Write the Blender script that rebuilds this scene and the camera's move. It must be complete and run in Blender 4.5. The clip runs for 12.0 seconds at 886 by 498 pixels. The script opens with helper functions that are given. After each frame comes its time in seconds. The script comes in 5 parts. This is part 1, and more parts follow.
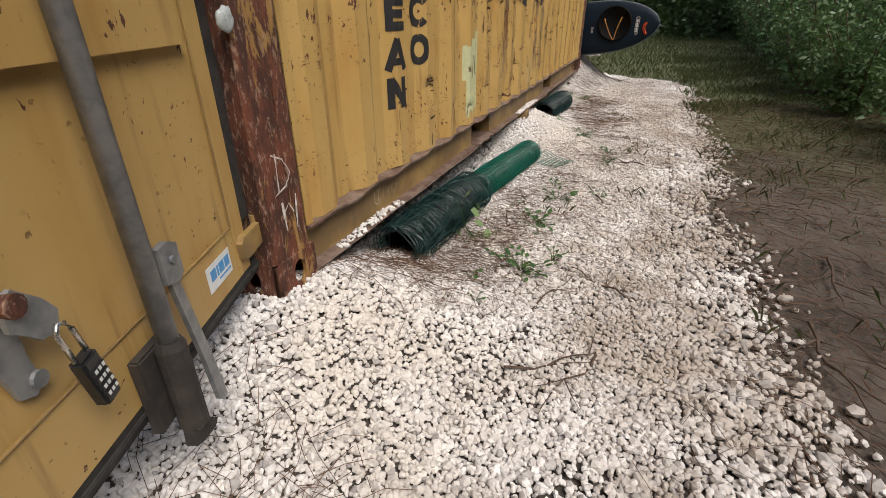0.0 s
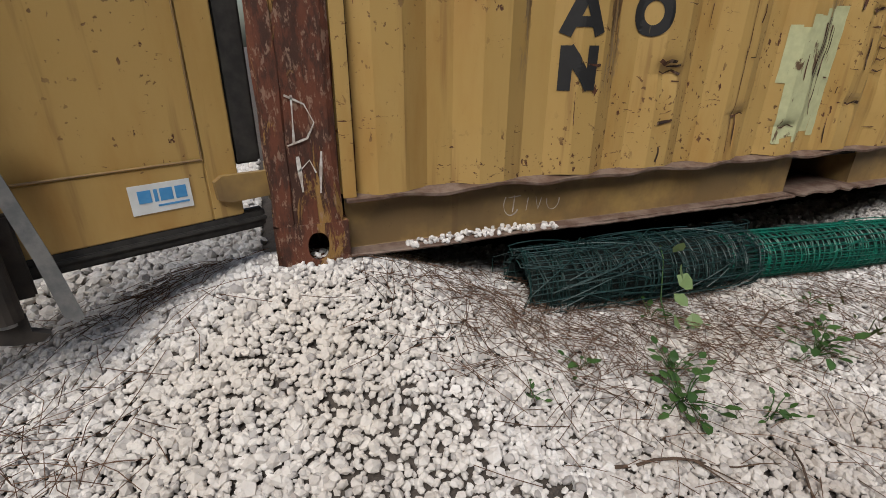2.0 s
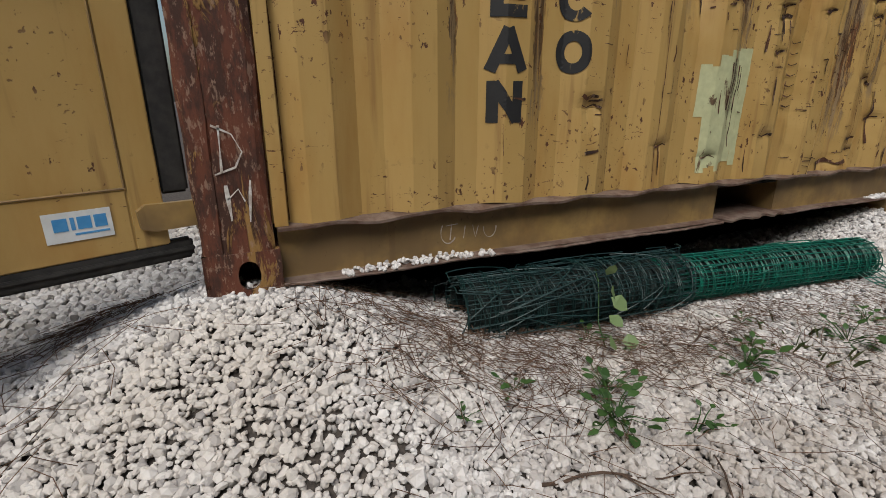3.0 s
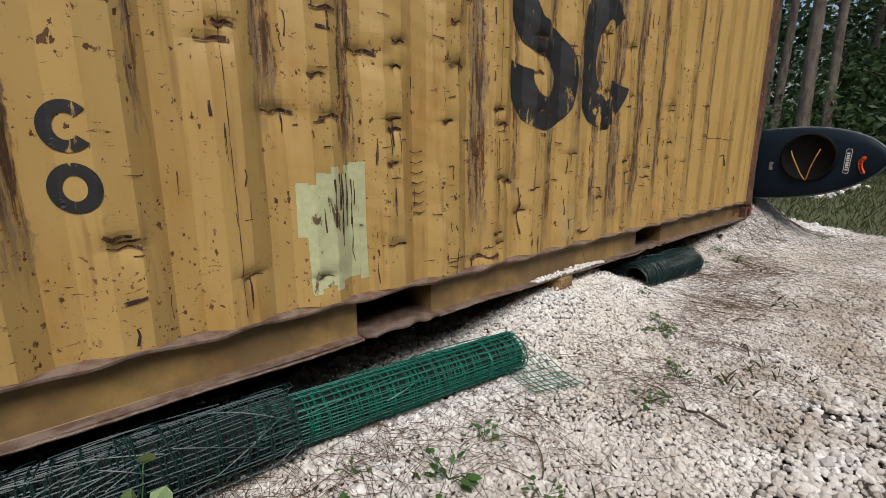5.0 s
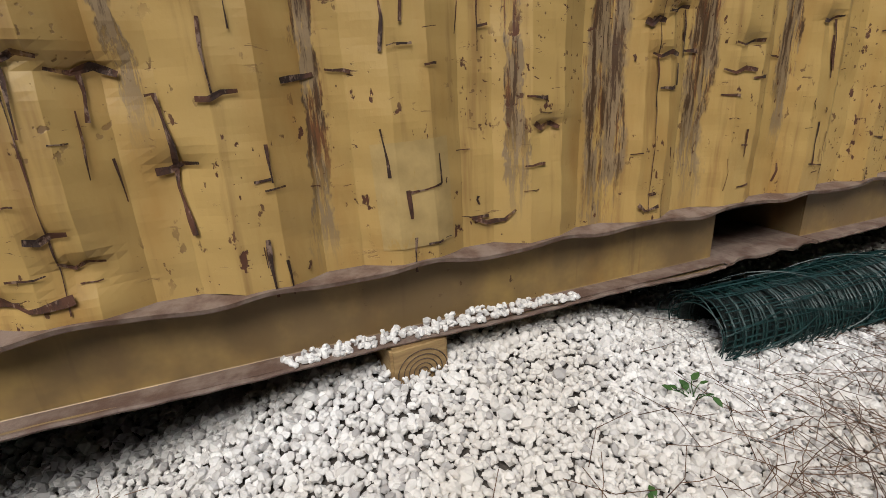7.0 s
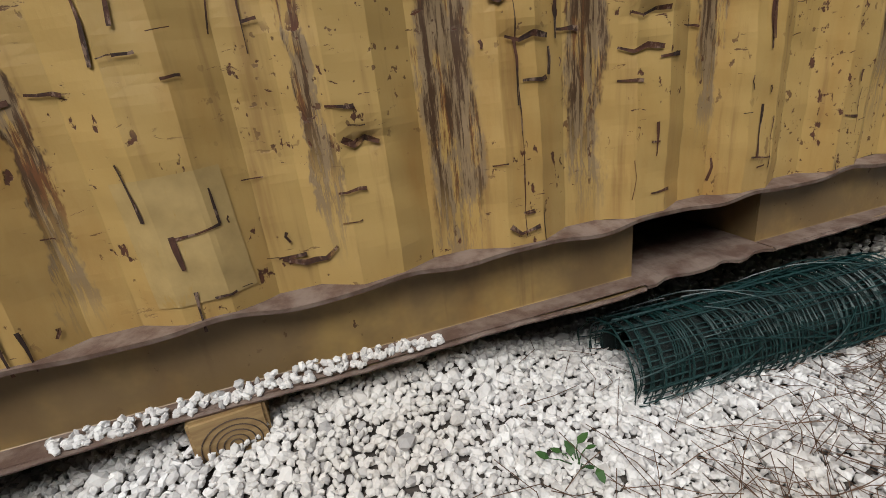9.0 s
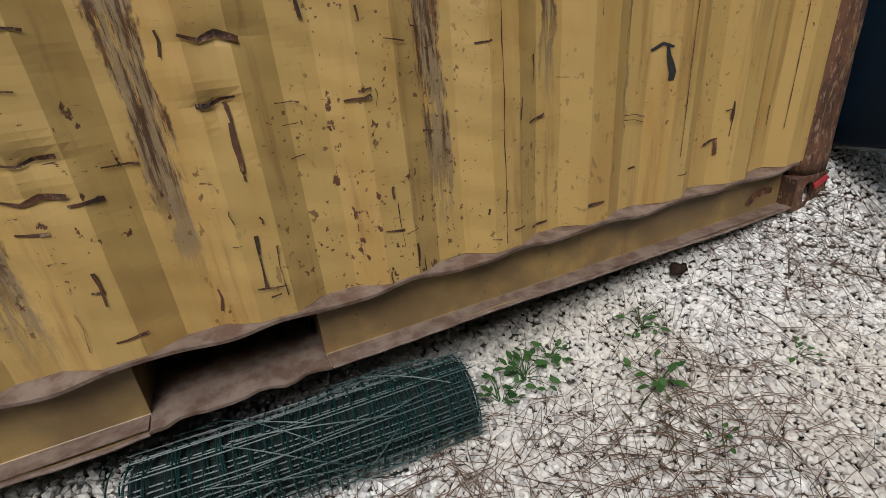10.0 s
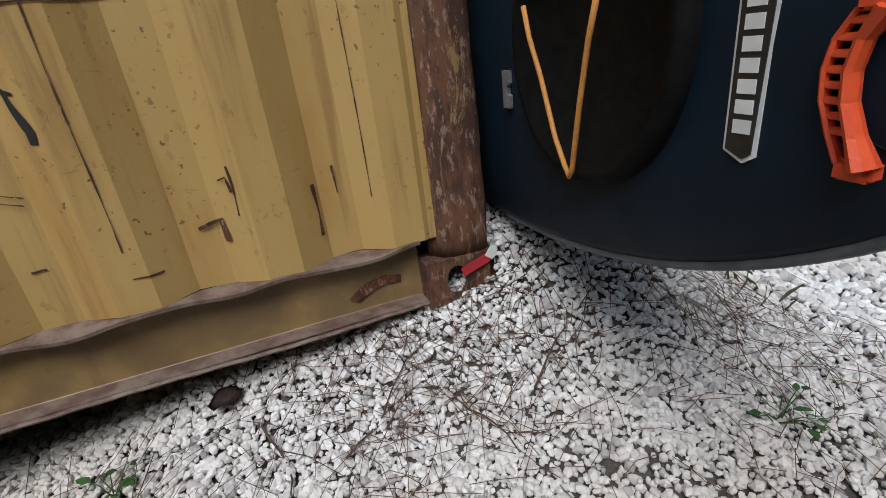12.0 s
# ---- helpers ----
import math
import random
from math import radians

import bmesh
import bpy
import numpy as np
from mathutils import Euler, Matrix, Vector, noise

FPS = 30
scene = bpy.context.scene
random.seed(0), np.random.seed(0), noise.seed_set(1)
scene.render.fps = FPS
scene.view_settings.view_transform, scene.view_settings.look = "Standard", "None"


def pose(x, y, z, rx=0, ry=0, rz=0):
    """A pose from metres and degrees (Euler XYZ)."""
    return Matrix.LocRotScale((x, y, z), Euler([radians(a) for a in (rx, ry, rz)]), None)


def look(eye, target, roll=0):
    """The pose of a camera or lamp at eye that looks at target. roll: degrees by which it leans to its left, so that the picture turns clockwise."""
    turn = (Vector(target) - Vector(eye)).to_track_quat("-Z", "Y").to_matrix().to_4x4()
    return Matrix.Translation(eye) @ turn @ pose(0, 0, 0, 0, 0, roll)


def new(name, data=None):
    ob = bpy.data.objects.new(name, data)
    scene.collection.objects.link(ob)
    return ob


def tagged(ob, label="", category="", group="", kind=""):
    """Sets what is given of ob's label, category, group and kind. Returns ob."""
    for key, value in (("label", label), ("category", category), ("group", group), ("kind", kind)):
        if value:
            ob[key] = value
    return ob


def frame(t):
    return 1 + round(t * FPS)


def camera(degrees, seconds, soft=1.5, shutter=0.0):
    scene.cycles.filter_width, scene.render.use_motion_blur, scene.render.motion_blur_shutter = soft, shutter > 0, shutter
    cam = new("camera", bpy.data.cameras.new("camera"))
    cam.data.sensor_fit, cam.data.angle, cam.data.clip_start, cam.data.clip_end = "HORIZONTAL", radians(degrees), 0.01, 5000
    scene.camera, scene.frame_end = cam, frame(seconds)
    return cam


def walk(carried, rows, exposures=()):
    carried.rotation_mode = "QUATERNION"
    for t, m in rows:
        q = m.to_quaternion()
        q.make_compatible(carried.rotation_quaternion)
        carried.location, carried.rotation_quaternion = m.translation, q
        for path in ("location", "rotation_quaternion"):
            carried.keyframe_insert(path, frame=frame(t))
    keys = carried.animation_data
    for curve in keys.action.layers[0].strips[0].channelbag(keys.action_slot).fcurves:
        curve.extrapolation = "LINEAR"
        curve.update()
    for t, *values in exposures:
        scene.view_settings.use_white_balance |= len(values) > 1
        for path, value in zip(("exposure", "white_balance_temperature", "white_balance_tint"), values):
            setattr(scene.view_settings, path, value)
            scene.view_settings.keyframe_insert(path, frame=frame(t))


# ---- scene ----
cam = camera(86.0, 12.0, soft=0.5)
PATH = [
    (0, (-0.886, -0.866, 0.760), (0.763, -0.189, -0.147), -0.3),
    (0.5, (-0.590, -0.970, 0.718), (0.687, 0.251, -0.219), 1.0),
    (1, (-0.315, -0.999, 0.642), (0.682, 0.492, -0.243), 1.9),
    (1.5, (-0.064, -1.053, 0.599), (0.712, 0.589, -0.238), 1.0),
    (2, (0.015, -1.129, 0.524), (0.648, 0.595, -0.269), 0.3),
    (2.5, (0.037, -1.143, 0.460), (0.643, 0.625, -0.251), -0.1),
    (3, (0.099, -1.197, 0.477), (0.860, 0.550, -0.129), -0.1),
    (3.5, (0.286, -1.375, 0.558), (1.256, 0.291, 0.027), -0.2),
    (3.7, (0.314, -1.409, 0.584), (1.388, 0.201, 0.081), 0.2),
    (5.3, (1.230, -1.341, 0.719), (2.531, 0.112, 0.276), -0.1),
    (5.5, (1.437, -1.276, 0.714), (2.726, 0.188, 0.274), -0.3),
    (6, (1.957, -1.205, 0.709), (3.110, 0.355, 0.223), -0.8),
    (6.5, (2.414, -1.021, 0.624), (3.357, 0.646, 0.050), -1.7),
    (7, (2.806, -0.796, 0.488), (3.495, 0.967, -0.156), -2.9),
    (7.2, (2.916, -0.719, 0.458), (3.526, 1.058, -0.228), -3.3),
    (9, (3.238, -0.734, 0.502), (3.783, 1.052, -0.215), -6.7),
    (9.5, (3.753, -0.950, 0.557), (4.360, 0.828, -0.129), -7.4),
    (10, (4.172, -0.892, 0.683), (4.896, 0.770, -0.161), -5.3),
    (10.5, (4.634, -0.957, 0.679), (5.402, 0.722, -0.089), -5.7),
    (11, (5.106, -1.018, 0.671), (5.812, 0.677, -0.120), -6.3),
    (11.5, (5.456, -0.940, 0.592), (6.124, 0.763, -0.216), -7.1),
    (12, (5.594, -0.967, 0.585), (6.196, 0.771, -0.201), -7.1),
]
EXPOSURE = [(0, 0.40, 6600, 10), (0.5, 0.25, 6550, 10), (1.0, 0.16, 6450, 9), (2.5, -0.02, 6300, 8), (3.5, -0.14, 6250, 7), (5.5, 0.34, 6350, 8), (7.0, 0.22, 6200, 6), (9.0, 0.12, 6100, 5), (10.5, 0.16, 6000, 5), (12.0, 0.08, 5750, 6)]
walk(cam, [(t, look(eye, target, roll)) for t, eye, target, roll in PATH], EXPOSURE)

# ---- light: thin overcast, brightest over the open path ----
SUN_FROM = Vector((-0.42, -0.68, 1.10)).normalized()
world = bpy.data.worlds.new("sky")
scene.world = world
world.use_nodes = True
wn = world.node_tree.nodes
sky = wn.new("ShaderNodeTexSky")
sky.sky_type = "NISHITA"
sky.sun_disc = False
sky.sun_elevation = math.asin(SUN_FROM.z)
sky.sun_rotation = math.atan2(SUN_FROM.x, SUN_FROM.y)
sky.dust_density = 4.0
sky.air_density = 1.2
world.node_tree.links.new(sky.outputs[0], wn["Background"].inputs[0])
wn["Background"].inputs[1].default_value = 0.105
sun = new("sun", bpy.data.lights.new("sun", "SUN"))
sun.data.energy = 2.5
sun.data.angle = radians(32)
sun.data.color = (1.0, 0.965, 0.92)
sun.matrix_world = look(SUN_FROM * 20, (0, 0, 0))


# ---- materials ----
def material(name, rough=0.6, metal=0.0):
    m = bpy.data.materials.new(name)
    m.use_nodes = True
    b = m.node_tree.nodes["Principled BSDF"]
    b.inputs["Roughness"].default_value = rough
    b.inputs["Metallic"].default_value = metal
    return m, m.node_tree, b


class Nodes:
    """Short hand for building a node tree."""

    def __init__(self, tree):
        self.t = tree
        self.pos = self.node("ShaderNodeTexCoord").outputs["Object"]

    def node(self, kind):
        return self.t.nodes.new(kind)

    def put(self, socket, value):
        if isinstance(value, bpy.types.NodeSocket):
            self.t.links.new(value, socket)
        else:
            socket.default_value = value

    def scaled(self, x, y, z, src=None):
        n = self.node("ShaderNodeMapping")
        n.inputs["Scale"].default_value = (x, y, z)
        self.put(n.inputs["Vector"], src or self.pos)
        return n.outputs[0]

    def noise(self, scale, detail=4, rough=0.55, vec=None, distort=0.0):
        n = self.node("ShaderNodeTexNoise")
        n.inputs["Scale"].default_value = scale
        n.inputs["Detail"].default_value = detail
        n.inputs["Roughness"].default_value = rough
        n.inputs["Distortion"].default_value = distort
        self.put(n.inputs["Vector"], vec or self.pos)
        return n.outputs["Fac"]

    def ramp(self, fac, a, b, smooth=True):
        n = self.node("ShaderNodeMapRange")
        n.interpolation_type = "SMOOTHSTEP" if smooth else "LINEAR"
        self.put(n.inputs["Value"], fac)
        n.inputs["From Min"].default_value = a
        n.inputs["From Max"].default_value = b
        return n.outputs["Result"]

    def maths(self, op, a, b=0.0):
        n = self.node("ShaderNodeMath")
        n.operation = op
        self.put(n.inputs[0], a)
        self.put(n.inputs[1], b)
        return n.outputs[0]

    def mix(self, fac, a, b):
        n = self.node("ShaderNodeMix")
        n.data_type = "RGBA"
        self.put(n.inputs[0], fac)
        self.put(n.inputs[6], (*a, 1) if isinstance(a, tuple) else a)
        self.put(n.inputs[7], (*b, 1) if isinstance(b, tuple) else b)
        return n.outputs[2]

    def bump(self, bsdf, height, strength=0.4, dist=0.004):
        n = self.node("ShaderNodeBump")
        n.inputs["Strength"].default_value = strength
        n.inputs["Distance"].default_value = dist
        self.put(n.inputs["Height"], height)
        self.put(bsdf.inputs["Normal"], n.outputs[0])


def simple(name, a, b, scale=30, rough=0.6, metal=0.0, bump=0.2, dist=0.003, stretch=(1, 1, 1)):
    """A surface of two close colours in a mottled mix, with a fine grain."""
    m, t, p = material(name, rough, metal)
    n = Nodes(t)
    vec = n.scaled(*stretch)
    big = n.ramp(n.noise(scale, 5, 0.6, vec), 0.35, 0.65)
    n.put(p.inputs["Base Color"], n.mix(big, a, b))
    n.put(p.inputs["Roughness"], n.maths("ADD", n.maths("MULTIPLY", n.noise(scale * 2.3, 3, 0.5, vec), 0.25), rough - 0.12))
    n.bump(p, n.noise(scale * 5, 4, 0.6, vec), bump, dist)
    return m


YELLOW, YELLOW_PALE, RUST, RUST_DARK, BARE = (0.40, 0.255, 0.078), (0.46, 0.31, 0.115), (0.13, 0.045, 0.018), (0.045, 0.02, 0.012), (0.235, 0.165, 0.095)


STRIPS = ((0.665, 0.018, 0.50), (0.935, 0.03, 0.44), (1.20, 0.018, 0.75), (1.53, 0.04, 0.80), (1.79, 0.035, 0.62), (2.405, 0.05, 0.36), (2.66, 0.016, 0.5), (2.915, 0.022, 0.26), (3.10, 0.02, 0.72), (3.29, 0.02, 0.30), (3.52, 0.052, 0.18), (3.785, 0.044, 0.26), (4.07, 0.034, 0.36), (4.59, 0.032, 0.33), (4.88, 0.022, 0.58), (5.12, 0.010, 0.45))


def weathered(name, wear=0.0, grime=0.0, scraped=True):
    """Old ochre container paint with rust pits, scratches, runs and bare scraped strips."""
    m, t, p = material(name, 0.5)
    n = Nodes(t)
    base = n.mix(n.noise(3.1, 3), YELLOW, YELLOW_PALE)
    base = n.mix(n.ramp(n.noise(9.0, 5, 0.6, n.scaled(1, 1, 0.25)), 0.45, 0.8), base, (0.36, 0.20, 0.055))
    # faded runs below the rust
    runs = n.ramp(n.noise(26, 4, 0.6, n.scaled(1, 1, 0.07)), 0.56 - wear, 0.72)
    base = n.mix(n.maths("MULTIPLY", runs, 0.55), base, (0.22, 0.115, 0.04))
    # bare scraped strips running down the ribs
    sep = n.node("ShaderNodeSeparateXYZ")
    n.put(sep.inputs[0], n.pos)
    if scraped:
        shift = n.maths("ADD", sep.outputs[0], n.maths("MULTIPLY", n.maths("SUBTRACT", n.noise(9, 5, 0.75, n.scaled(1, 1, 0.5)), 0.5), 0.10))
        grain = n.ramp(n.noise(75, 5, 0.75, n.scaled(1, 1, 0.07)), 0.44, 0.54)
        cover = 0.0
        for xc, half, low in STRIPS:
            band = n.ramp(n.maths("ABSOLUTE", n.maths("SUBTRACT", shift, xc)), half, half * 0.72)
            cover = n.maths("MAXIMUM", cover, n.maths("MULTIPLY", band, n.ramp(n.maths("ADD", sep.outputs[2], n.maths("MULTIPLY", grain, 0.12)), low, low + 0.16)))
        flecks = n.ramp(n.noise(38, 5, 0.75, n.scaled(1, 1, 0.16)), 0.50, 0.60)
        bare = n.mix(grain, n.mix(flecks, RUST_DARK, RUST), n.mix(flecks, BARE, YELLOW))
        base = n.mix(n.maths("MULTIPLY", cover, 0.93), base, bare)
    # pits and short scratches
    patch = n.ramp(n.noise(3.7, 2, 0.5), 0.46 - wear, 0.56)
    pits = n.ramp(n.noise(42, 4, 0.6, n.scaled(1, 1, 0.6)), 0.64 - wear, 0.675 - wear)
    tiny = n.maths("MULTIPLY", n.ramp(n.noise(70, 2, 0.5), 0.67 - wear, 0.71 - wear), n.ramp(n.noise(1.9, 2, 0.5), 0.45, 0.6))
    scr = n.ramp(n.noise(22, 5, 0.7, n.scaled(1.0, 1, 3.2), 0.9), 0.655 - wear, 0.68 - wear)
    patch = n.maths("MULTIPLY", patch, n.maths("SUBTRACT", 1.0, n.maths("MULTIPLY", n.ramp(sep.outputs[0], 4.4, 5.2), 0.75)))
    spots = n.maths("MAXIMUM", n.maths("MULTIPLY", n.maths("MAXIMUM", pits, scr), patch), n.maths("MULTIPLY", tiny, 0.8))
    base = n.mix(spots, base, n.mix(n.noise(90, 2), RUST_DARK, RUST))
    if grime:
        base = n.mix(n.maths("MULTIPLY", n.ramp(n.noise(6, 4, 0.6), 0.15, 0.6), grime), base, (0.145, 0.093, 0.046))
    n.put(p.inputs["Base Color"], base)
    n.put(p.inputs["Roughness"], n.maths("ADD", n.maths("MULTIPLY", spots, 0.4), n.maths("ADD", n.maths("MULTIPLY", n.noise(14, 3), 0.2), 0.36)))
    hgt = n.maths("ADD", n.maths("MULTIPLY", spots, -0.6), n.maths("MULTIPLY", n.noise(110, 3), 0.25))
    n.bump(p, hgt, 0.5, 0.003)
    return m


def rusted(name, tint, dark, flakes, amount):
    """Heavy layered rust with remnants of paint and pale scale."""
    m, t, p = material(name, 0.8)
    n = Nodes(t)
    base = n.mix(n.ramp(n.noise(22, 6, 0.7, n.scaled(1, 1, 0.3)), 0.42, 0.58), dark, tint)
    remn = n.ramp(n.noise(11, 6, 0.75, n.scaled(1.3, 1.3, 0.35), 0.8), 0.62 - amount, 0.67 - amount)
    base = n.mix(remn, base, flakes)
    fine = n.ramp(n.noise(75, 5, 0.7, n.scaled(1, 1, 0.4)), 0.54, 0.62)
    base = n.mix(n.maths("MULTIPLY", fine, 0.6), base, (0.32, 0.21, 0.15))
    n.put(p.inputs["Base Color"], base)
    n.bump(p, n.maths("ADD", n.maths("MULTIPLY", remn, 0.7), n.noise(60, 5, 0.7)), 0.7, 0.004)
    return m


def lettering(name, colour, under, keep):
    """Old paint on the panel, with the coat below showing where it has flaked off."""
    m, t, p = material(name, 0.55)
    n = Nodes(t)
    lost = n.ramp(n.noise(13, 6, 0.7, n.scaled(1.2, 1, 0.4), 0.5), keep, keep + 0.05)
    streak = n.ramp(n.noise(40, 4, 0.7, n.scaled(1, 1, 0.08)), 0.66, 0.72)
    base = n.mix(lost, n.mix(n.noise(40, 3), colour, tuple(c * 1.6 + 0.004 for c in colour)), under)
    n.put(p.inputs["Base Color"], n.mix(streak, base, BARE))
    n.bump(p, n.noise(90, 3), 0.3, 0.002)
    return m


PANEL = weathered("weathered_ochre_paint", 0.015)
DOOR = weathered("faded_ochre_door_paint", -0.01, 0.0, False)
RAIL = weathered("grimy_ochre_paint", -0.04, 0.85, False)
POST = rusted("red_brown_rust", (0.125, 0.037, 0.017), (0.05, 0.018, 0.01), (0.28, 0.155, 0.045), 0.07)
POST_FAR = rusted("brown_rust", (0.12, 0.05, 0.022), (0.05, 0.022, 0.012), (0.24, 0.14, 0.055), 0.04)
RUST_MARK = rusted("crease_rust", (0.085, 0.030, 0.013), (0.028, 0.012, 0.007), (0.20, 0.105, 0.035), 0.04)
EDGE = simple("scuffed_bare_steel_edge", (0.20, 0.145, 0.115), (0.105, 0.06, 0.042), 22, 0.65, 0.1, 0.4)
DARK = simple("mottled_dark_steel", (0.045, 0.036, 0.03), (0.02, 0.017, 0.015), 14, 0.8)
RUBBER = simple("perished_black_rubber", (0.016, 0.0155, 0.015), (0.034, 0.031, 0.028), 25, 0.75)
GALV = simple("dull_galvanised_steel", (0.20, 0.21, 0.22), (0.31, 0.31, 0.31), 24, 0.5, 0.55, 0.3)
STEEL = simple("bright_steel", (0.5, 0.5, 0.48), (0.62, 0.61, 0.58), 40, 0.25, 0.9, 0.05)
BLACK_PAINT = lettering("flaked_black_paint", (0.012, 0.012, 0.013), YELLOW, 0.62)
LOGO_PAINT = lettering("badly_flaked_black_paint", (0.014, 0.014, 0.015), YELLOW, 0.585)
PRIMER = lettering("pale_green_primer", (0.36, 0.37, 0.215), (0.12, 0.075, 0.04), 0.575)
TOUCHUP = lettering("pale_buff_touch_up_paint", (0.31, 0.215, 0.085), YELLOW, 0.60)
CHALK = simple("chalk", (0.62, 0.60, 0.57), (0.38, 0.32, 0.28), 60, 0.9)
WHITE = simple("white_vinyl", (0.70, 0.72, 0.72), (0.60, 0.61, 0.60), 20, 0.4, 0, 0.02)
BLUE = simple("blue_print", (0.06, 0.26, 0.55), (0.09, 0.30, 0.58), 40, 0.4, 0, 0.02)
BLACK_PLASTIC = simple("black_plastic", (0.012, 0.012, 0.013), (0.02, 0.02, 0.022), 40, 0.4)
GREEN_MESH = simple("green_plastic_mesh", (0.0, 0.115, 0.075), (0.006, 0.075, 0.052), 30, 0.42)
WIRE = simple("dark_green_coated_wire", (0.004, 0.022, 0.020), (0.008, 0.034, 0.032), 30, 0.45)
WOOD = simple("pale_timber", (0.36, 0.24, 0.105), (0.24, 0.145, 0.06), 9, 0.75, 0, 0.3, 0.003, (1, 1, 7))
OLD_BOARD = simple("weathered_board", (0.30, 0.24, 0.18), (0.2, 0.155, 0.115), 12, 0.8, 0, 0.3, 0.003, (1, 6, 6))
HULL = simple("blue_polyethylene", (0.0008, 0.007, 0.016), (0.0012, 0.010, 0.022), 6, 0.62, 0, 0.06)
HULL.node_tree.nodes["Principled BSDF"].inputs["Specular IOR Level"].default_value = 0.25
HATCH = simple("black_hatch_plastic", (0.004, 0.004, 0.004), (0.007, 0.007, 0.007), 50, 0.65, 0, 0.2)
HATCH.node_tree.nodes["Principled BSDF"].inputs["Specular IOR Level"].default_value = 0.08
CORD = simple("orange_cord", (0.55, 0.24, 0.04), (0.45, 0.19, 0.04), 200, 0.7)
ORANGE = simple("orange_plastic", (0.66, 0.085, 0.02), (0.60, 0.07, 0.018), 60, 0.45, 0, 0.2)
RED_TAPE = simple("red_tape", (0.42, 0.02, 0.03), (0.34, 0.02, 0.03), 40, 0.4)
BARK = simple("pine_bark", (0.155, 0.125, 0.10), (0.07, 0.055, 0.045), 9, 0.9, 0, 0.9, 0.03, (1, 1, 0.3))
TWIG = simple("dry_twig", (0.10, 0.062, 0.04), (0.055, 0.036, 0.026), 40, 0.85)
DEAD_LEAF = simple("brown_dead_leaf", (0.06, 0.026, 0.016), (0.035, 0.018, 0.012), 60, 0.7)


def foliage(name, a, b, rough=0.5):
    m, t, p = material(name, rough)
    n = Nodes(t)
    isl = n.node("ShaderNodeNewGeometry").outputs["Random Per Island"]
    n.put(p.inputs["Base Color"], n.mix(n.maths("ADD", n.maths("MULTIPLY", isl, 0.7), n.maths("MULTIPLY", n.noise(2.0, 2), 0.3)), a, b))
    p.inputs["Transmission Weight"].default_value = 0.0
    tl = n.node("ShaderNodeBsdfTranslucent")
    n.put(tl.inputs["Color"], n.mix(isl, a, b))
    mx = n.node("ShaderNodeMixShader")
    mx.inputs[0].default_value = 0.3
    t.links.new(p.outputs[0], mx.inputs[1])
    t.links.new(tl.outputs[0], mx.inputs[2])
    t.links.new(mx.outputs[0], t.nodes["Material Output"].inputs[0])
    return m


LEAF = foliage("weed_leaf", (0.03, 0.08, 0.018), (0.065, 0.14, 0.034))
SHRUB = foliage("shrub_leaf", (0.05, 0.11, 0.03), (0.11, 0.18, 0.065))
TREE_LEAF = foliage("woodland_leaf", (0.022, 0.05, 0.014), (0.06, 0.10, 0.03))
GRASS = foliage("grass_blade", (0.055, 0.085, 0.022), (0.125, 0.125, 0.05))
NEEDLE = foliage("fallen_pine_needle", (0.10, 0.05, 0.03), (0.20, 0.12, 0.075), 0.8)

STONE, st_, sp_ = material("white_limestone_gravel", 0.75)
sn = Nodes(st_)
isl = sn.node("ShaderNodeNewGeometry").outputs["Random Per Island"]
tone = sn.mix(isl, (0.53, 0.50, 0.485), (0.79, 0.77, 0.755))
tone = sn.mix(sn.ramp(sn.noise(1.1, 3), 0.4, 0.75), tone, (0.58, 0.53, 0.475))
ysep = sn.node("ShaderNodeSeparateXYZ")
sn.put(ysep.inputs[0], sn.pos)
trodden = sn.maths("MULTIPLY", sn.ramp(sn.maths("MULTIPLY", ysep.outputs[1], -1.0), 0.25, 0.95), sn.ramp(sn.noise(2.6, 5, 0.65), 0.30, 0.62))
tone = sn.mix(sn.maths("MULTIPLY", trodden, 0.88), tone, (0.33, 0.275, 0.225))
grey = sn.ramp(sn.maths("FRACT", sn.maths("MULTIPLY", isl, 17.3)), 0.80, 0.98)
tone = sn.mix(sn.maths("MULTIPLY", grey, 0.8), tone, (0.30, 0.28, 0.27))
sn.put(sp_.inputs["Base Color"], sn.mix(sn.maths("MULTIPLY", sn.ramp(sn.noise(70, 4), 0.5, 0.75), 0.35), tone, (0.38, 0.33, 0.29)))
sn.bump(sp_, sn.noise(120, 4), 0.35, 0.002)


# ---- mesh helpers ----
def part(name, bm, mat, parent=None, label="", smooth=False):
    """Links a bmesh as one mesh object, under a thing or a part."""
    me = bpy.data.meshes.new(name)
    bmesh.ops.recalc_face_normals(bm, faces=bm.faces)
    bm.to_mesh(me)
    bm.free()
    me.materials.append(mat)
    if smooth:
        me.shade_smooth()
    ob = new(name, me)
    if parent:
        ob.parent = parent
    if label:
        ob["label"] = label
    return ob


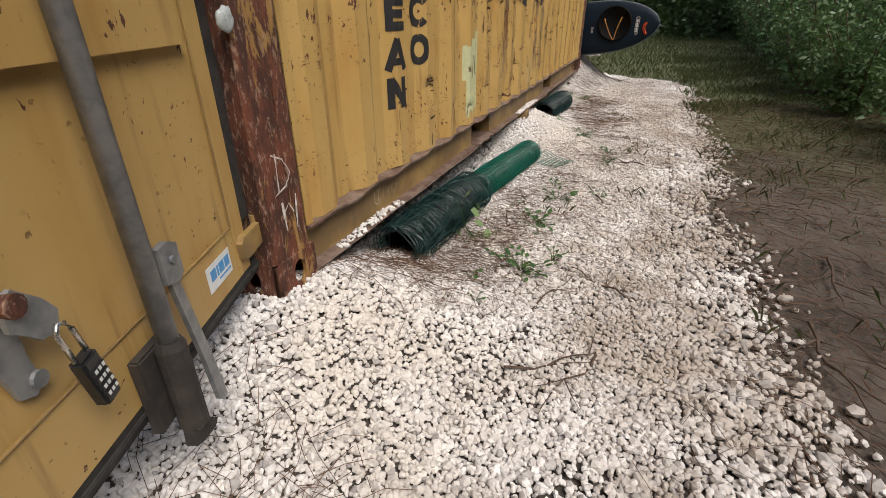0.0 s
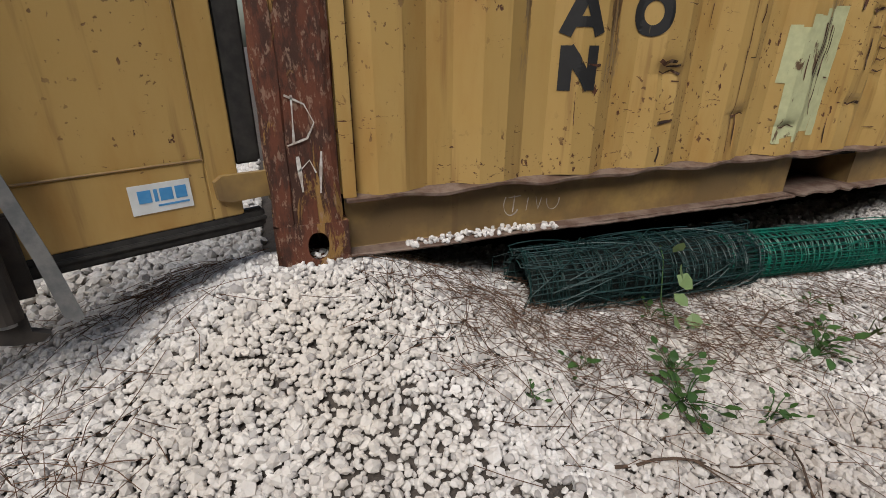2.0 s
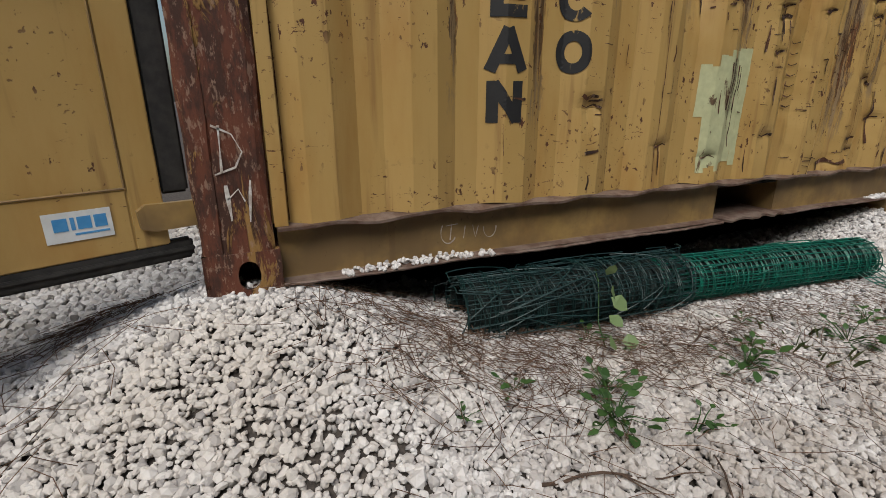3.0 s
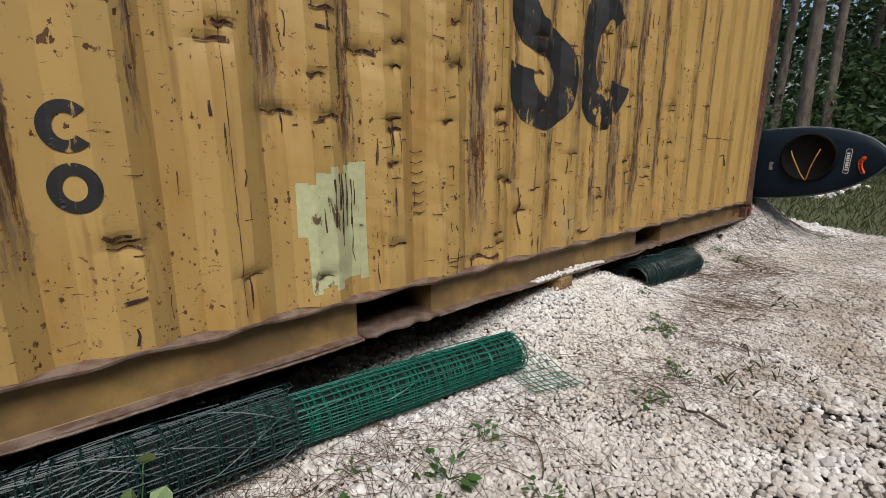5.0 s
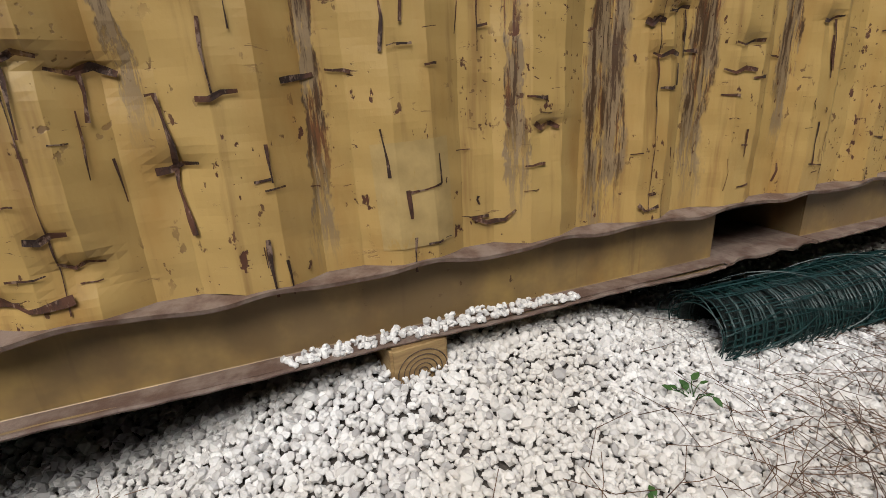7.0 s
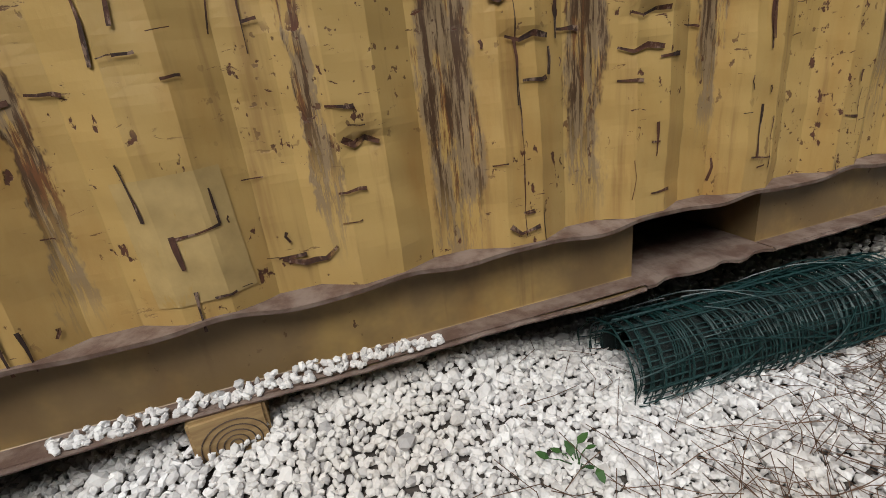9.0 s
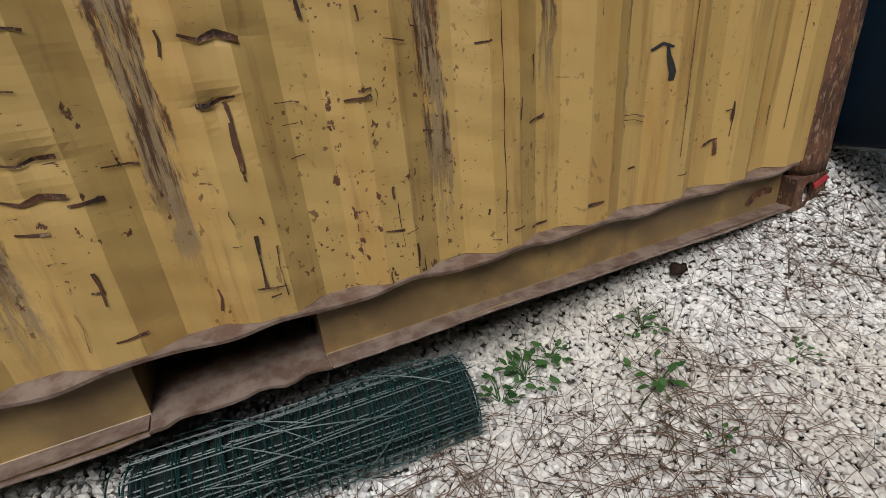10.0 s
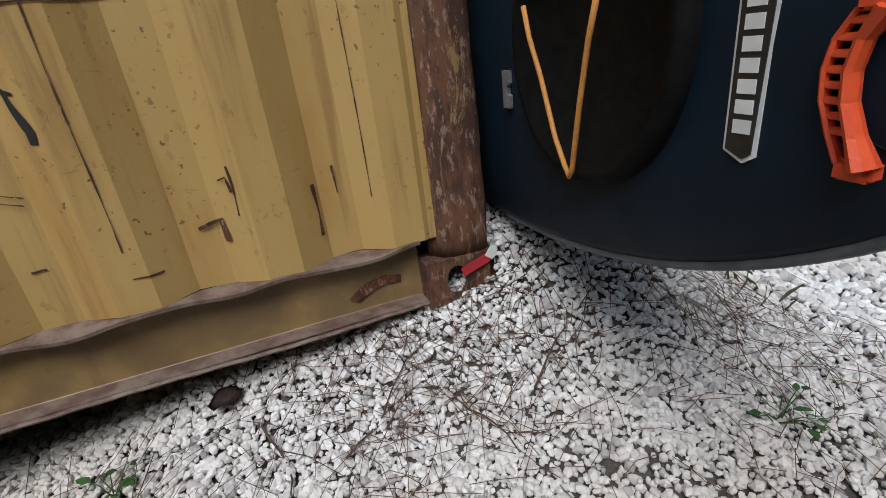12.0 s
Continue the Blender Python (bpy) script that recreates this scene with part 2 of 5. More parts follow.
def raw(name, verts, faces, mat, parent=None, smooth=False):
    """Links vertices and equal-sided faces (arrays) as one mesh object."""
    verts, faces = np.asarray(verts, np.float32), np.asarray(faces, np.int32)
    me = bpy.data.meshes.new(name)
    k = faces.shape[1]
    me.vertices.add(len(verts))
    me.loops.add(faces.size)
    me.polygons.add(len(faces))
    me.vertices.foreach_set("co", verts.ravel())
    me.loops.foreach_set("vertex_index", faces.ravel())
    me.polygons.foreach_set("loop_start", np.arange(len(faces), dtype=np.int32) * k)
    me.update(calc_edges=True)
    if smooth:
        me.shade_smooth()
    else:
        me.shade_flat()
    me.materials.append(mat)
    ob = new(name, me)
    if parent:
        ob.parent = parent
    return ob


def box(bm, x0, x1, y0, y1, z0, z1, bevel=0.0):
    m = Matrix.Translation(((x0 + x1) / 2, (y0 + y1) / 2, (z0 + z1) / 2)) @ Matrix.Diagonal((x1 - x0, y1 - y0, z1 - z0, 1))
    made = bmesh.ops.create_cube(bm, size=1, matrix=m)["verts"]
    if bevel:
        edges = list({e for v in made for e in v.link_edges})
        bmesh.ops.bevel(bm, geom=edges, offset=bevel, segments=2, affect="EDGES")
    return bm


def tube(bm, pts, radii, sides=10, caps=True):
    """A tube along points; radii: one number or one for each point."""
    pts = [Vector(p) for p in pts]
    if not isinstance(radii, (list, tuple)):
        radii = [radii] * len(pts)
    rings = []
    up = Vector((0, 0, 1))
    for i, p in enumerate(pts):
        d = (pts[min(i + 1, len(pts) - 1)] - pts[max(i - 1, 0)]).normalized()
        side = d.cross(up if abs(d.z) < 0.9 else Vector((1, 0, 0))).normalized()
        top = side.cross(d)
        rings.append([bm.verts.new(p + radii[i] * (math.cos(a) * side + math.sin(a) * top)) for a in (2 * math.pi * k / sides for k in range(sides))])
    for a, b in zip(rings, rings[1:]):
        for k in range(sides):
            bm.faces.new((a[k], a[(k + 1) % sides], b[(k + 1) % sides], b[k]))
    if caps and sides > 2:
        bm.faces.new(rings[0])
        bm.faces.new(rings[-1])
    return bm


def prism(bm, outline, depth, m=Matrix()):
    """A flat outline (x, z) given a depth along y, then posed by m."""
    front = [bm.verts.new(m @ Vector((x, 0, z))) for x, z in outline]
    back = [bm.verts.new(m @ Vector((x, depth, z))) for x, z in outline]
    bm.faces.new(front)
    bm.faces.new(back[::-1])
    k = len(outline)
    for i in range(k):
        bm.faces.new((front[i], back[i], back[(i + 1) % k], front[(i + 1) % k]))
    return bm


def plate_with_hole(bm, w, h, t, cx, cz, rx, rz, m):
    """An upright plate w x h x t with an oval hole; its lower left corner at the origin of m."""
    n = 24
    rim, hole = [], []
    for k in range(n):
        a = 2 * math.pi * (k + 0.5) / n
        c, s = math.cos(a), math.sin(a)
        f = min((w - cx if c > 0 else cx) / max(abs(c), 1e-6), (h - cz if s > 0 else cz) / max(abs(s), 1e-6))
        rim.append((cx + f * c, cz + f * s))
        hole.append((cx + rx * c, cz + rz * (abs(s) ** 0.8) * (1 if s > 0 else -1)))
    corners = [(0, 0), (w, 0), (w, h), (0, h)]
    for q in corners:
        i = min(range(n), key=lambda j: (rim[j][0] - q[0]) ** 2 + (rim[j][1] - q[1]) ** 2)
        rim[i] = q
    layers = [[[bm.verts.new(m @ Vector((x, y, z))) for x, z in ring] for ring in (rim, hole)] for y in (0, t)]
    for k in range(n):
        j = (k + 1) % n
        for front in layers:
            bm.faces.new((front[0][k], front[0][j], front[1][j], front[1][k]))
        for r in (0, 1):
            bm.faces.new((layers[0][r][k], layers[0][r][j], layers[1][r][j], layers[1][r][k]))
    return bm


def thing(name, label, category, group="", kind="", at=None):
    ob = tagged(new(name), label, category, group, kind)
    if at is not None:
        ob.matrix_world = at
    return ob


# ---- the ground ----
def smooth01(a, b, v):
    t = np.clip((v - a) / (b - a), 0, 1)
    return t * t * (3 - 2 * t)


def lumps(x, y, f, seed):
    return np.sin(f * x + seed) * np.cos(f * 0.83 * y + 1.7 * seed) + 0.5 * np.sin(f * 2.1 * x + 2.3 * y * f + seed * 3)


MOUNDS = ((0.10, 0.0, 0.205, 0.42, 0.34), (-0.35, 0.05, 0.05, 0.5, 0.5), (3.06, 0.10, 0.155, 0.52, 0.32), (5.98, 0.0, 0.035, 0.28, 0.24), (3.50, 0.14, 0.08, 0.28, 0.22), (6.40, 0.20, 0.34, 0.34, 0.36), (6.35, 0.9, 0.33, 0.36, 0.6), (5.62, 0.20, 0.165, 0.55, 0.30), (5.1, 0.5, 0.05, 0.5, 0.3))


def height(x, y):
    """The ground's height: nearly level, with heaps of gravel under the container's bearing points."""
    x, y = np.asarray(x, float), np.asarray(y, float)
    z = -0.235 + 0.010 * lumps(x, y, 2.1, 0.4) + 0.006 * lumps(x, y, 5.3, 2.0)
    for cx, cy, a, sx, sy in MOUNDS:
        r = np.sqrt(((x - cx) / sx) ** 2 + ((y - cy) / sy) ** 2)
        z = z + a * np.exp(-np.maximum(r - 0.25, 0) ** 1.6 * 1.15)
    # hollow under the middle of the box
    z = z - 0.05 * smooth01(0.08, 0.3, y) * smooth01(0.6, 1.0, x) * (1 - smooth01(5.0, 5.4, x)) * (1 - smooth01(0.9, 1.4, y))
    # unseen bank along the far side, added to block light under the box
    z = z + 0.2 * smooth01(0.9, 1.9, y) * smooth01(-0.3, 0.4, x) * (1 - smooth01(5.6, 6.2, x))
    z = z - 0.03 * smooth01(-1.1, -1.5, y)
    far = smooth01(8.0, 40.0, np.hypot(x - 3, y))
    return z + far * (0.12 * lumps(x, y, 0.21, 1.0))


def gravel_edge(x):
    """The y at which the gravel gives way to soil."""
    return -1.36 - 0.07 * np.sin(2.1 * x + 0.6) - 0.05 * np.sin(5.7 * x) + 1.7 * smooth01(6.7, 8.4, x)


def axis_steps(fine0, fine1, step, far0, far1):
    mid = np.arange(fine0, fine1, step)
    lo = fine0 - np.cumsum(np.geomspace(step, abs(far0 - fine0) / 4, 16))
    hi = fine1 + np.cumsum(np.geomspace(step, abs(far1 - fine1) / 4, 16))
    return np.concatenate([lo[::-1], mid, hi])


gx = axis_steps(-2.5, 9.5, 0.06, -160, 170)
gy = axis_steps(-3.5, 1.5, 0.06, -160, 160)
GX, GY = np.meshgrid(gx, gy)
verts = np.stack([GX, GY, height(GX, GY) - 0.012], -1).reshape(-1, 3)
idx = np.arange(GX.size).reshape(GX.shape)
quads = np.stack([idx[:-1, :-1], idx[:-1, 1:], idx[1:, 1:], idx[1:, :-1]], -1).reshape(-1, 4)
SOIL, so_, sop = material("soil_and_gravel_gap_shade", 0.9)
n = Nodes(so_)
sep = n.node("ShaderNodeSeparateXYZ")
n.put(sep.inputs[0], n.pos)
soil = n.mix(n.ramp(n.noise(2.2, 5, 0.6), 0.35, 0.65), (0.05, 0.037, 0.028), (0.125, 0.10, 0.082))
soil = n.mix(n.ramp(n.noise(26, 5, 0.7), 0.5, 0.7), soil, (0.045, 0.032, 0.024))
turf = n.mix(n.noise(7, 4), (0.05, 0.065, 0.022), (0.10, 0.10, 0.042))
soil = n.mix(n.ramp(n.maths("ADD", sep.outputs[0], n.maths("MULTIPLY", n.noise(1.3, 3), 3.0)), 3.2, 6.2), soil, turf)
# below the gravel, a dark tone paints in the shade between stones
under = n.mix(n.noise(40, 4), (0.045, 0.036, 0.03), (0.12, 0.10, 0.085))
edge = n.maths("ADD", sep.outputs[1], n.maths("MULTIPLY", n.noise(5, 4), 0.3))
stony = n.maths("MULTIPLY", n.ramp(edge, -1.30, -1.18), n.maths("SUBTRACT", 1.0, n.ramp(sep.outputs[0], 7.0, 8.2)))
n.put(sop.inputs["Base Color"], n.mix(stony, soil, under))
n.bump(sop, n.noise(30, 6, 0.7), 0.8, 0.02)
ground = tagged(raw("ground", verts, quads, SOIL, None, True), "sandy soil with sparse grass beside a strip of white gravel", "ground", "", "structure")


# ---- gravel ----
def ico(level):
    bm = bmesh.new()
    bmesh.ops.create_icosphere(bm, subdivisions=level, radius=1)
    v = np.array([q.co[:] for q in bm.verts])
    f = np.array([[q.index for q in face.verts] for face in bm.faces])
    bm.free()
    return v, f


rng = np.random.default_rng(5)


def stones(name, pos, size, level, label, category, parent=None):
    """Many small angular stones as one mesh."""
    v0, f0 = ico(level)
    kinds = []
    for k in range(14):
        bumps = 1 + 0.10 * rng.standard_normal(len(v0)) if level == 1 else 1 + 0.07 * rng.standard_normal(len(v0))
        cut = np.ones(len(v0))
        for _ in range(4):
            d = rng.standard_normal(3)
            d /= np.linalg.norm(d)
            cut = np.minimum(cut, 0.74 / np.maximum(v0 @ d, 1e-3))
        kinds.append(v0 * np.minimum(bumps, cut)[:, None] * [1, 0.82, 0.62])
    kinds = np.array(kinds)
    count = len(pos)
    v = kinds[rng.integers(0, 14, count)] * size[:, None, None]
    q = rng.standard_normal((count, 4)) * [1, 0.45, 0.45, 1]
    q /= np.linalg.norm(q, axis=1)[:, None]
    w, x, y, z = q.T
    rot = np.stack([1 - 2 * (y * y + z * z), 2 * (x * y - z * w), 2 * (x * z + y * w), 2 * (x * y + z * w), 1 - 2 * (x * x + z * z), 2 * (y * z - x * w), 2 * (x * z - y * w), 2 * (y * z + x * w), 1 - 2 * (x * x + y * y)], -1).reshape(-1, 3, 3)
    v = np.einsum("nij,nkj->nki", rot, v) + pos[:, None, :]
    f = f0[None] + (np.arange(count) * len(v0))[:, None, None]
    ob = raw(name, v.reshape(-1, 3), f.reshape(-1, 3), STONE, parent)
    return tagged(ob, label, category, "", "stuff")


def scatter(x0, x1, y0, y1, step):
    nx, ny = int((x1 - x0) / step), int((y1 - y0) / step)
    px, py = np.meshgrid(np.arange(nx), np.arange(ny))
    px = x0 + (px.ravel() + 0.1 + 0.8 * rng.random(nx * ny)) * step
    py = y0 + (py.ravel() + 0.1 + 0.8 * rng.random(nx * ny)) * step
    return px, py


def gravel_field(x0, x1, y0, y1, step, level, thin):
    px, py = scatter(x0, x1, y0, y1, step)
    e = gravel_edge(px) + 0.10 * rng.standard_normal(len(px))
    bare = lumps(px, py, 3.1, 0.9) + 0.6 * lumps(px, py, 7.7, 4.0)
    keep = (py > e) & (rng.random(len(px)) > thin * (bare > 0.9) * (py < -0.35))
    px, py = px[keep], py[keep]
    size = np.clip(0.0110 * (step / 0.0107) ** 0.75 * np.exp(0.26 * rng.standard_normal(len(px))), 0.005, 0.03)
    pz = height(px, py) + size * 0.1 + 0.005 * rng.standard_normal(len(px))
    return np.stack([px, py, pz], 1), size, level


for n_, args in enumerate(((-0.9, 6.8, -1.1, 0.15, 0.0107, 1, 0.3), (-0.9, 6.8, -1.6, -1.1, 0.017, 1, 0.35), (-0.9, 6.8, 0.15, 0.5, 0.02, 1, 0.0), (-1.6, -0.9, -1.6, 0.5, 0.019, 1, 0.3), (6.8, 6.9, -1.6, 0.5, 0.017, 1, 0.3), (6.9, 8.6, -1.7, 1.2, 0.022, 1, 0.3), (-2.6, -1.6, -1.7, 2.4, 0.03, 1, 0.4), (-1.6, -0.05, 0.5, 2.4, 0.028, 1, 0.2))):
    p_, s_, l_ = gravel_field(*args)
    stones("gravel", p_, s_, l_, "loose white and pinkish limestone gravel, heaped in places", "gravel")


# ---- the container ----
L, W, H = 6.058, 2.438, 2.591
box_thing = thing("shipping_container", "old ochre-yellow corrugated steel shipping container, rusted and dented", "shipping container")
PITCH, CREST0 = 0.278, 3.948
OUT, INN = 0.014, 0.050


def panel_y(x):
    """The depth of the corrugated side wall: outer flat, slope, inner flat, slope."""
    u = np.mod(np.asarray(x, float) - CREST0, PITCH)
    y = np.where(u < 0.068, u / 0.068, np.where(u < 0.138, 1.0, np.where(u < 0.206, 1 - (u - 0.138) / 0.068, 0.0)))
    return OUT + (INN - OUT) * y


def dent(x, z):
    """Shallow dents and buckles, more of them along the middle."""
    x, z = np.asarray(x, float), np.asarray(z, float)
    mid = smooth01(1.0, 2.2, x) * (1 - smooth01(4.6, 5.4, x))
    d = 0.0018 * lumps(x, z * 1.3, 6.0, 1.1) * (0.12 + mid) + 0.0016 * lumps(x, z * 2.2, 17.0, 3.0) * mid
    for cx, cz, a, r in DENTS:
        # a kink: a sharp fold across the rib, fading upward faster than downward
        up = np.where(z > cz, (z - cz) / (r * 0.38), (cz - z) / (r * 1.5))
        d = d + a * np.exp(-((x - cx) / r) ** 2 - up ** 1.2)
    return d


drg = random.Random(8)
DENTS = [(CREST0 + PITCH * drg.randint(-10, 3) - 0.036 + drg.uniform(-0.03, 0.03), drg.uniform(0.26, 1.25), drg.uniform(0.006, 0.020), drg.uniform(0.03, 0.06)) for _ in range(46)]
DENTS += [(3.69, 0.62, 0.020, 0.05), (2.61, 0.535, 0.020, 0.05), (2.70, 0.39, 0.014, 0.04), (3.90, 0.55, 0.016, 0.05), (4.18, 0.60, 0.014, 0.04), (2.42, 0.21, 0.012, 0.05), (1.56, 0.80, 0.02, 0.06), (1.72, 0.79, 0.016, 0.05), (1.86, 1.0, 0.02, 0.06)]


def side_wall(name, y_of, x0, x1, z0, z1, mat, dented):
    ks = []
    k0 = int((x0 - CREST0) / PITCH) - 1
    for k in range(k0, k0 + 26):
        for u in (0.0, 0.017, 0.034, 0.051, 0.068, 0.091, 0.115, 0.138, 0.155, 0.172, 0.189, 0.206, 0.23, 0.254):
            x = CREST0 + k * PITCH + u
            if x0 < x < x1:
                ks.append(x)
    xs = np.array([x0, *sorted(ks), x1])
    zs = np.concatenate([np.arange(z0, min(1.4, z1), 0.0125), np.linspace(1.4, z1, 10)]) if z1 > 1.5 else np.arange(z0, z1, 0.03)
    X, Z = np.meshgrid(xs, zs)
    Y = y_of(X) + (dent(X, Z) * smooth01(z0, z0 + 0.06, Z) if dented else 0)
    Z = Z + (Z < z0 + 0.01) * (0.004 * lumps(X, X, 9.0, 0.3))
    n1 = X.size
    front = np.stack([X, Y, Z], -1).reshape(-1, 3)
    back = front + [0, 0.0025, 0]
    i = np.arange(n1).reshape(X.shape)
    q = np.stack([i[:-1, :-1], i[:-1, 1:], i[1:, 1:], i[1:, :-1]], -1).reshape(-1, 4)
    rim = np.concatenate([i[0], i[1:, -1], i[-1, -2::-1], i[-2:0:-1, 0]])
    r2 = np.roll(rim, -1)
    sides = np.stack([rim, rim + n1, r2 + n1, r2], -1)
    ob = raw(name, np.concatenate([front, back]), np.concatenate([q, q[:, ::-1] + n1, sides]), mat, box_thing)
    return ob


side_wall("corrugated_side_panel", panel_y, 0.168, 5.91, 0.172, 2.47, PANEL, True)
far_wall = side_wall("corrugated_side_panel", lambda x: W - panel_y(x), 0.168, 5.91, 0.172, 2.47, PANEL, False)
for xw, nm in ((6.0, "front_end_panel"),):
    bm = bmesh.new()
    for k in range(12):
        y0 = 0.16 + k * 0.18
        box(bm, xw - 0.02 * (k % 2), xw + 0.012 - 0.02 * (k % 2), y0, y0 + 0.18, 0.16, 2.45)
    part(nm, bm, PANEL, box_thing)
bm = box(bmesh.new(), 0.05, 6.0, 0.03, W - 0.03, 2.55, 2.58)
part("roof_panel", bm, PANEL, box_thing)
bm = box(bmesh.new(), 0.05, 6.0, 0.07, W - 0.07, 0.155, 0.185)
part("plywood_floor", bm, DARK, box_thing)


def casting(mx, my, z0):
    """A hollow corner block with oval holes in its end, side and upper or lower face."""
    bm = bmesh.new()
    t = 0.012
    a, b, h = 0.178, 0.162, 0.118
    plate_with_hole(bm, a, h, t, 0.101, 0.058, 0.026, 0.038, Matrix())
    plate_with_hole(bm, b, h, t, 0.09, 0.058, 0.026, 0.038, Matrix.Rotation(radians(90), 4, "Z") @ Matrix.Diagonal((1, -1, 1, 1)))
    box(bm, t, a, b - t, b, 0, h)
    box(bm, a - t, a, t, b - t, 0, h)
    box(bm, t, a - t, t, b - t, h - t, h)
    box(bm, t, a - t, t, b - t, 0, t)
    for v in bm.verts:
        v.co = Vector((v.co.x if not mx else L - v.co.x, v.co.y if not my else W - v.co.y, v.co.z + z0))
    return part("corner_casting", bm, POST if not mx else POST_FAR, box_thing, "rusted steel corner casting with oval holes")


for mx in (0, 1):
    for my in (0, 1):
        for z0 in (0.0, H - 0.118):
            casting(mx, my, z0)


def corner_post(profile, mat, mx, my):
    """A folded steel post: its plan outline drawn upward, with slightly beaten edges."""
    bm = bmesh.new()
    zs = [0.118 + (H - 0.236) * k / 60 for k in range(61)]
    rings = []
    for z in zs:
        ring = []
        for i, (x, y) in enumerate(profile):
            w = 0.002 * math.sin(z * 9 + i) + 0.0015 * math.sin(z * 31 + 2 * i)
            px, py = x + w, y + 0.6 * w
            ring.append(bm.verts.new((L - px if mx else px, W - py if my else py, z)))
        rings.append(ring)
    k = len(profile)
    for a, b in zip(rings, rings[1:]):
        for j in range(k):
            bm.faces.new((a[j], a[(j + 1) % k], b[(j + 1) % k], b[j]))
    bm.faces.new(rings[0])
    bm.faces.new(rings[-1])
    return part("corner_post", bm, mat, box_thing, "corner post with flaking red-brown rust", True if mx else False)


NEAR_POST = ((0.004, 0.14), (0.002, 0.012), (0.012, 0.003), (0.05, 0.003), (0.052, 0.007), (0.105, 0.007), (0.108, 0.003), (0.150, 0.003), (0.166, 0.012), (0.172, 0.05), (0.06, 0.06), (0.05, 0.14))
FAR_POST = ((0.004, 0.12), (0.002, 0.03), (0.008, 0.012), (0.022, 0.004), (0.06, 0.002), (0.10, 0.004), (0.122, 0.012), (0.135, 0.03), (0.148, 0.045), (0.148, 0.07), (0.05, 0.06), (0.04, 0.12))
corner_post(NEAR_POST, POST, 0, 0)
corner_post(NEAR_POST, POST, 0, 1)
corner_post(FAR_POST, POST_FAR, 1, 0)
corner_post(FAR_POST, POST_FAR, 1, 1)
# narrow panel strips beside the posts
bm = box(bmesh.new(), 0.172, 0.205, 0.012, 0.016, 0.172, 2.47, 0.001)
part("panel_lap", bm, PANEL, box_thing)
bm = box(bmesh.new(), 5.895, 5.925, 0.022, 0.03, 0.172, 2.47, 0.001)
part("panel_lap", bm, PANEL, box_thing)

POCKETS = ((1.805, 2.160), (3.905, 4.266))
RAILS = ((0.178, 1.805), (2.160, 3.905), (4.266, 5.880))
for my in (0, 1):
    for x0, x1 in RAILS:
        bm = bmesh.new()
        xs = np.linspace(x0, x1, 40)
        prof = ((0.006, 0.020), (0.046, 0.018), (0.052, 0.024), (0.052, 0.158), (0.057, 0.158), (0.057, 0.013), (0.006, 0.013))
        rings = []
        for x in xs:
            sag = 0.003 * math.sin(x * 3.1) + 0.002 * math.sin(x * 11.0) - (0.006 * math.exp(-((x - 3.8) / 0.12) ** 2))
            ring = []
            for i, (y, z) in enumerate(prof):
                lip = sag if z < 0.022 and y < 0.01 else 0
                ring.append(bm.verts.new((x, (W - y) if my else y, z + lip)))
            rings.append(ring)
        for a, b in zip(rings, rings[1:]):
            for j in range(7):
                bm.faces.new((a[j], a[(j + 1) % 7], b[(j + 1) % 7], b[j]))
        bm.faces.new(rings[0])
        bm.faces.new(rings[-1])
        part("bottom_side_rail", bm, RAIL, box_thing, "grimy ochre bottom rail with a bent lower lip")
        bm = bmesh.new()
        tube(bm, [(x, (W - 0.004) if my else 0.004, 0.0165 + 0.003 * math.sin(x * 3.1) + 0.002 * math.sin(x * 11.0) - 0.006 * math.exp(-((x - 3.8) / 0.12) ** 2) + 0.0008 * math.sin(x * 70)) for x in np.linspace(x0 + 0.002, x1 - 0.002, 90)], 0.0052, 6)
        box(bm, x0 + 0.002, x1 - 0.002, (W - 0.05) if my else 0.005, (W - 0.005) if my else 0.05, 0.0205, 0.0230)
        part("lower_lip", bm, EDGE, box_thing, "scuffed bare-metal lower lip")
    # the upper lip of the rail, wavy where it meets the ribs
    bm = bmesh.new()
    xs = np.arange(0.178, 5.885, 0.012)
    rows_ = []
    for x in xs:
        wav = 0.004 * math.sin(x * 2 * math.pi / PITCH + 0.8) + 0.0025 * math.sin(x * 13.0) + 0.0015 * math.sin(x * 41)
        out = 0.004 + 0.003 * math.sin(x * 2 * math.pi / PITCH)
        ring = []
        for y, z in ((out, 0.163 + wav), (out - 0.001, 0.171 + wav), (0.052, 0.175), (0.052, 0.158)):
            ring.append(bm.verts.new((x, (W - y) if my else y, z)))
        rows_.append(ring)
    for a, b in zip(rows_, rows_[1:]):
        for j in range(4):
            bm.faces.new((a[j], a[(j + 1) % 4], b[(j + 1) % 4], b[j]))
    bm.faces.new(rows_[0])
    bm.faces.new(rows_[-1])
    part("rail_lip", bm, EDGE, box_thing, "scuffed bare-metal upper lip of the rail")
    bm = box(bmesh.new(), 0.178, 5.88, (W - 0.06) if my else 0.01, (W - 0.01) if my else 0.06, 2.46, 2.53, 0.006)
    part("top_side_rail", bm, RAIL, box_thing)
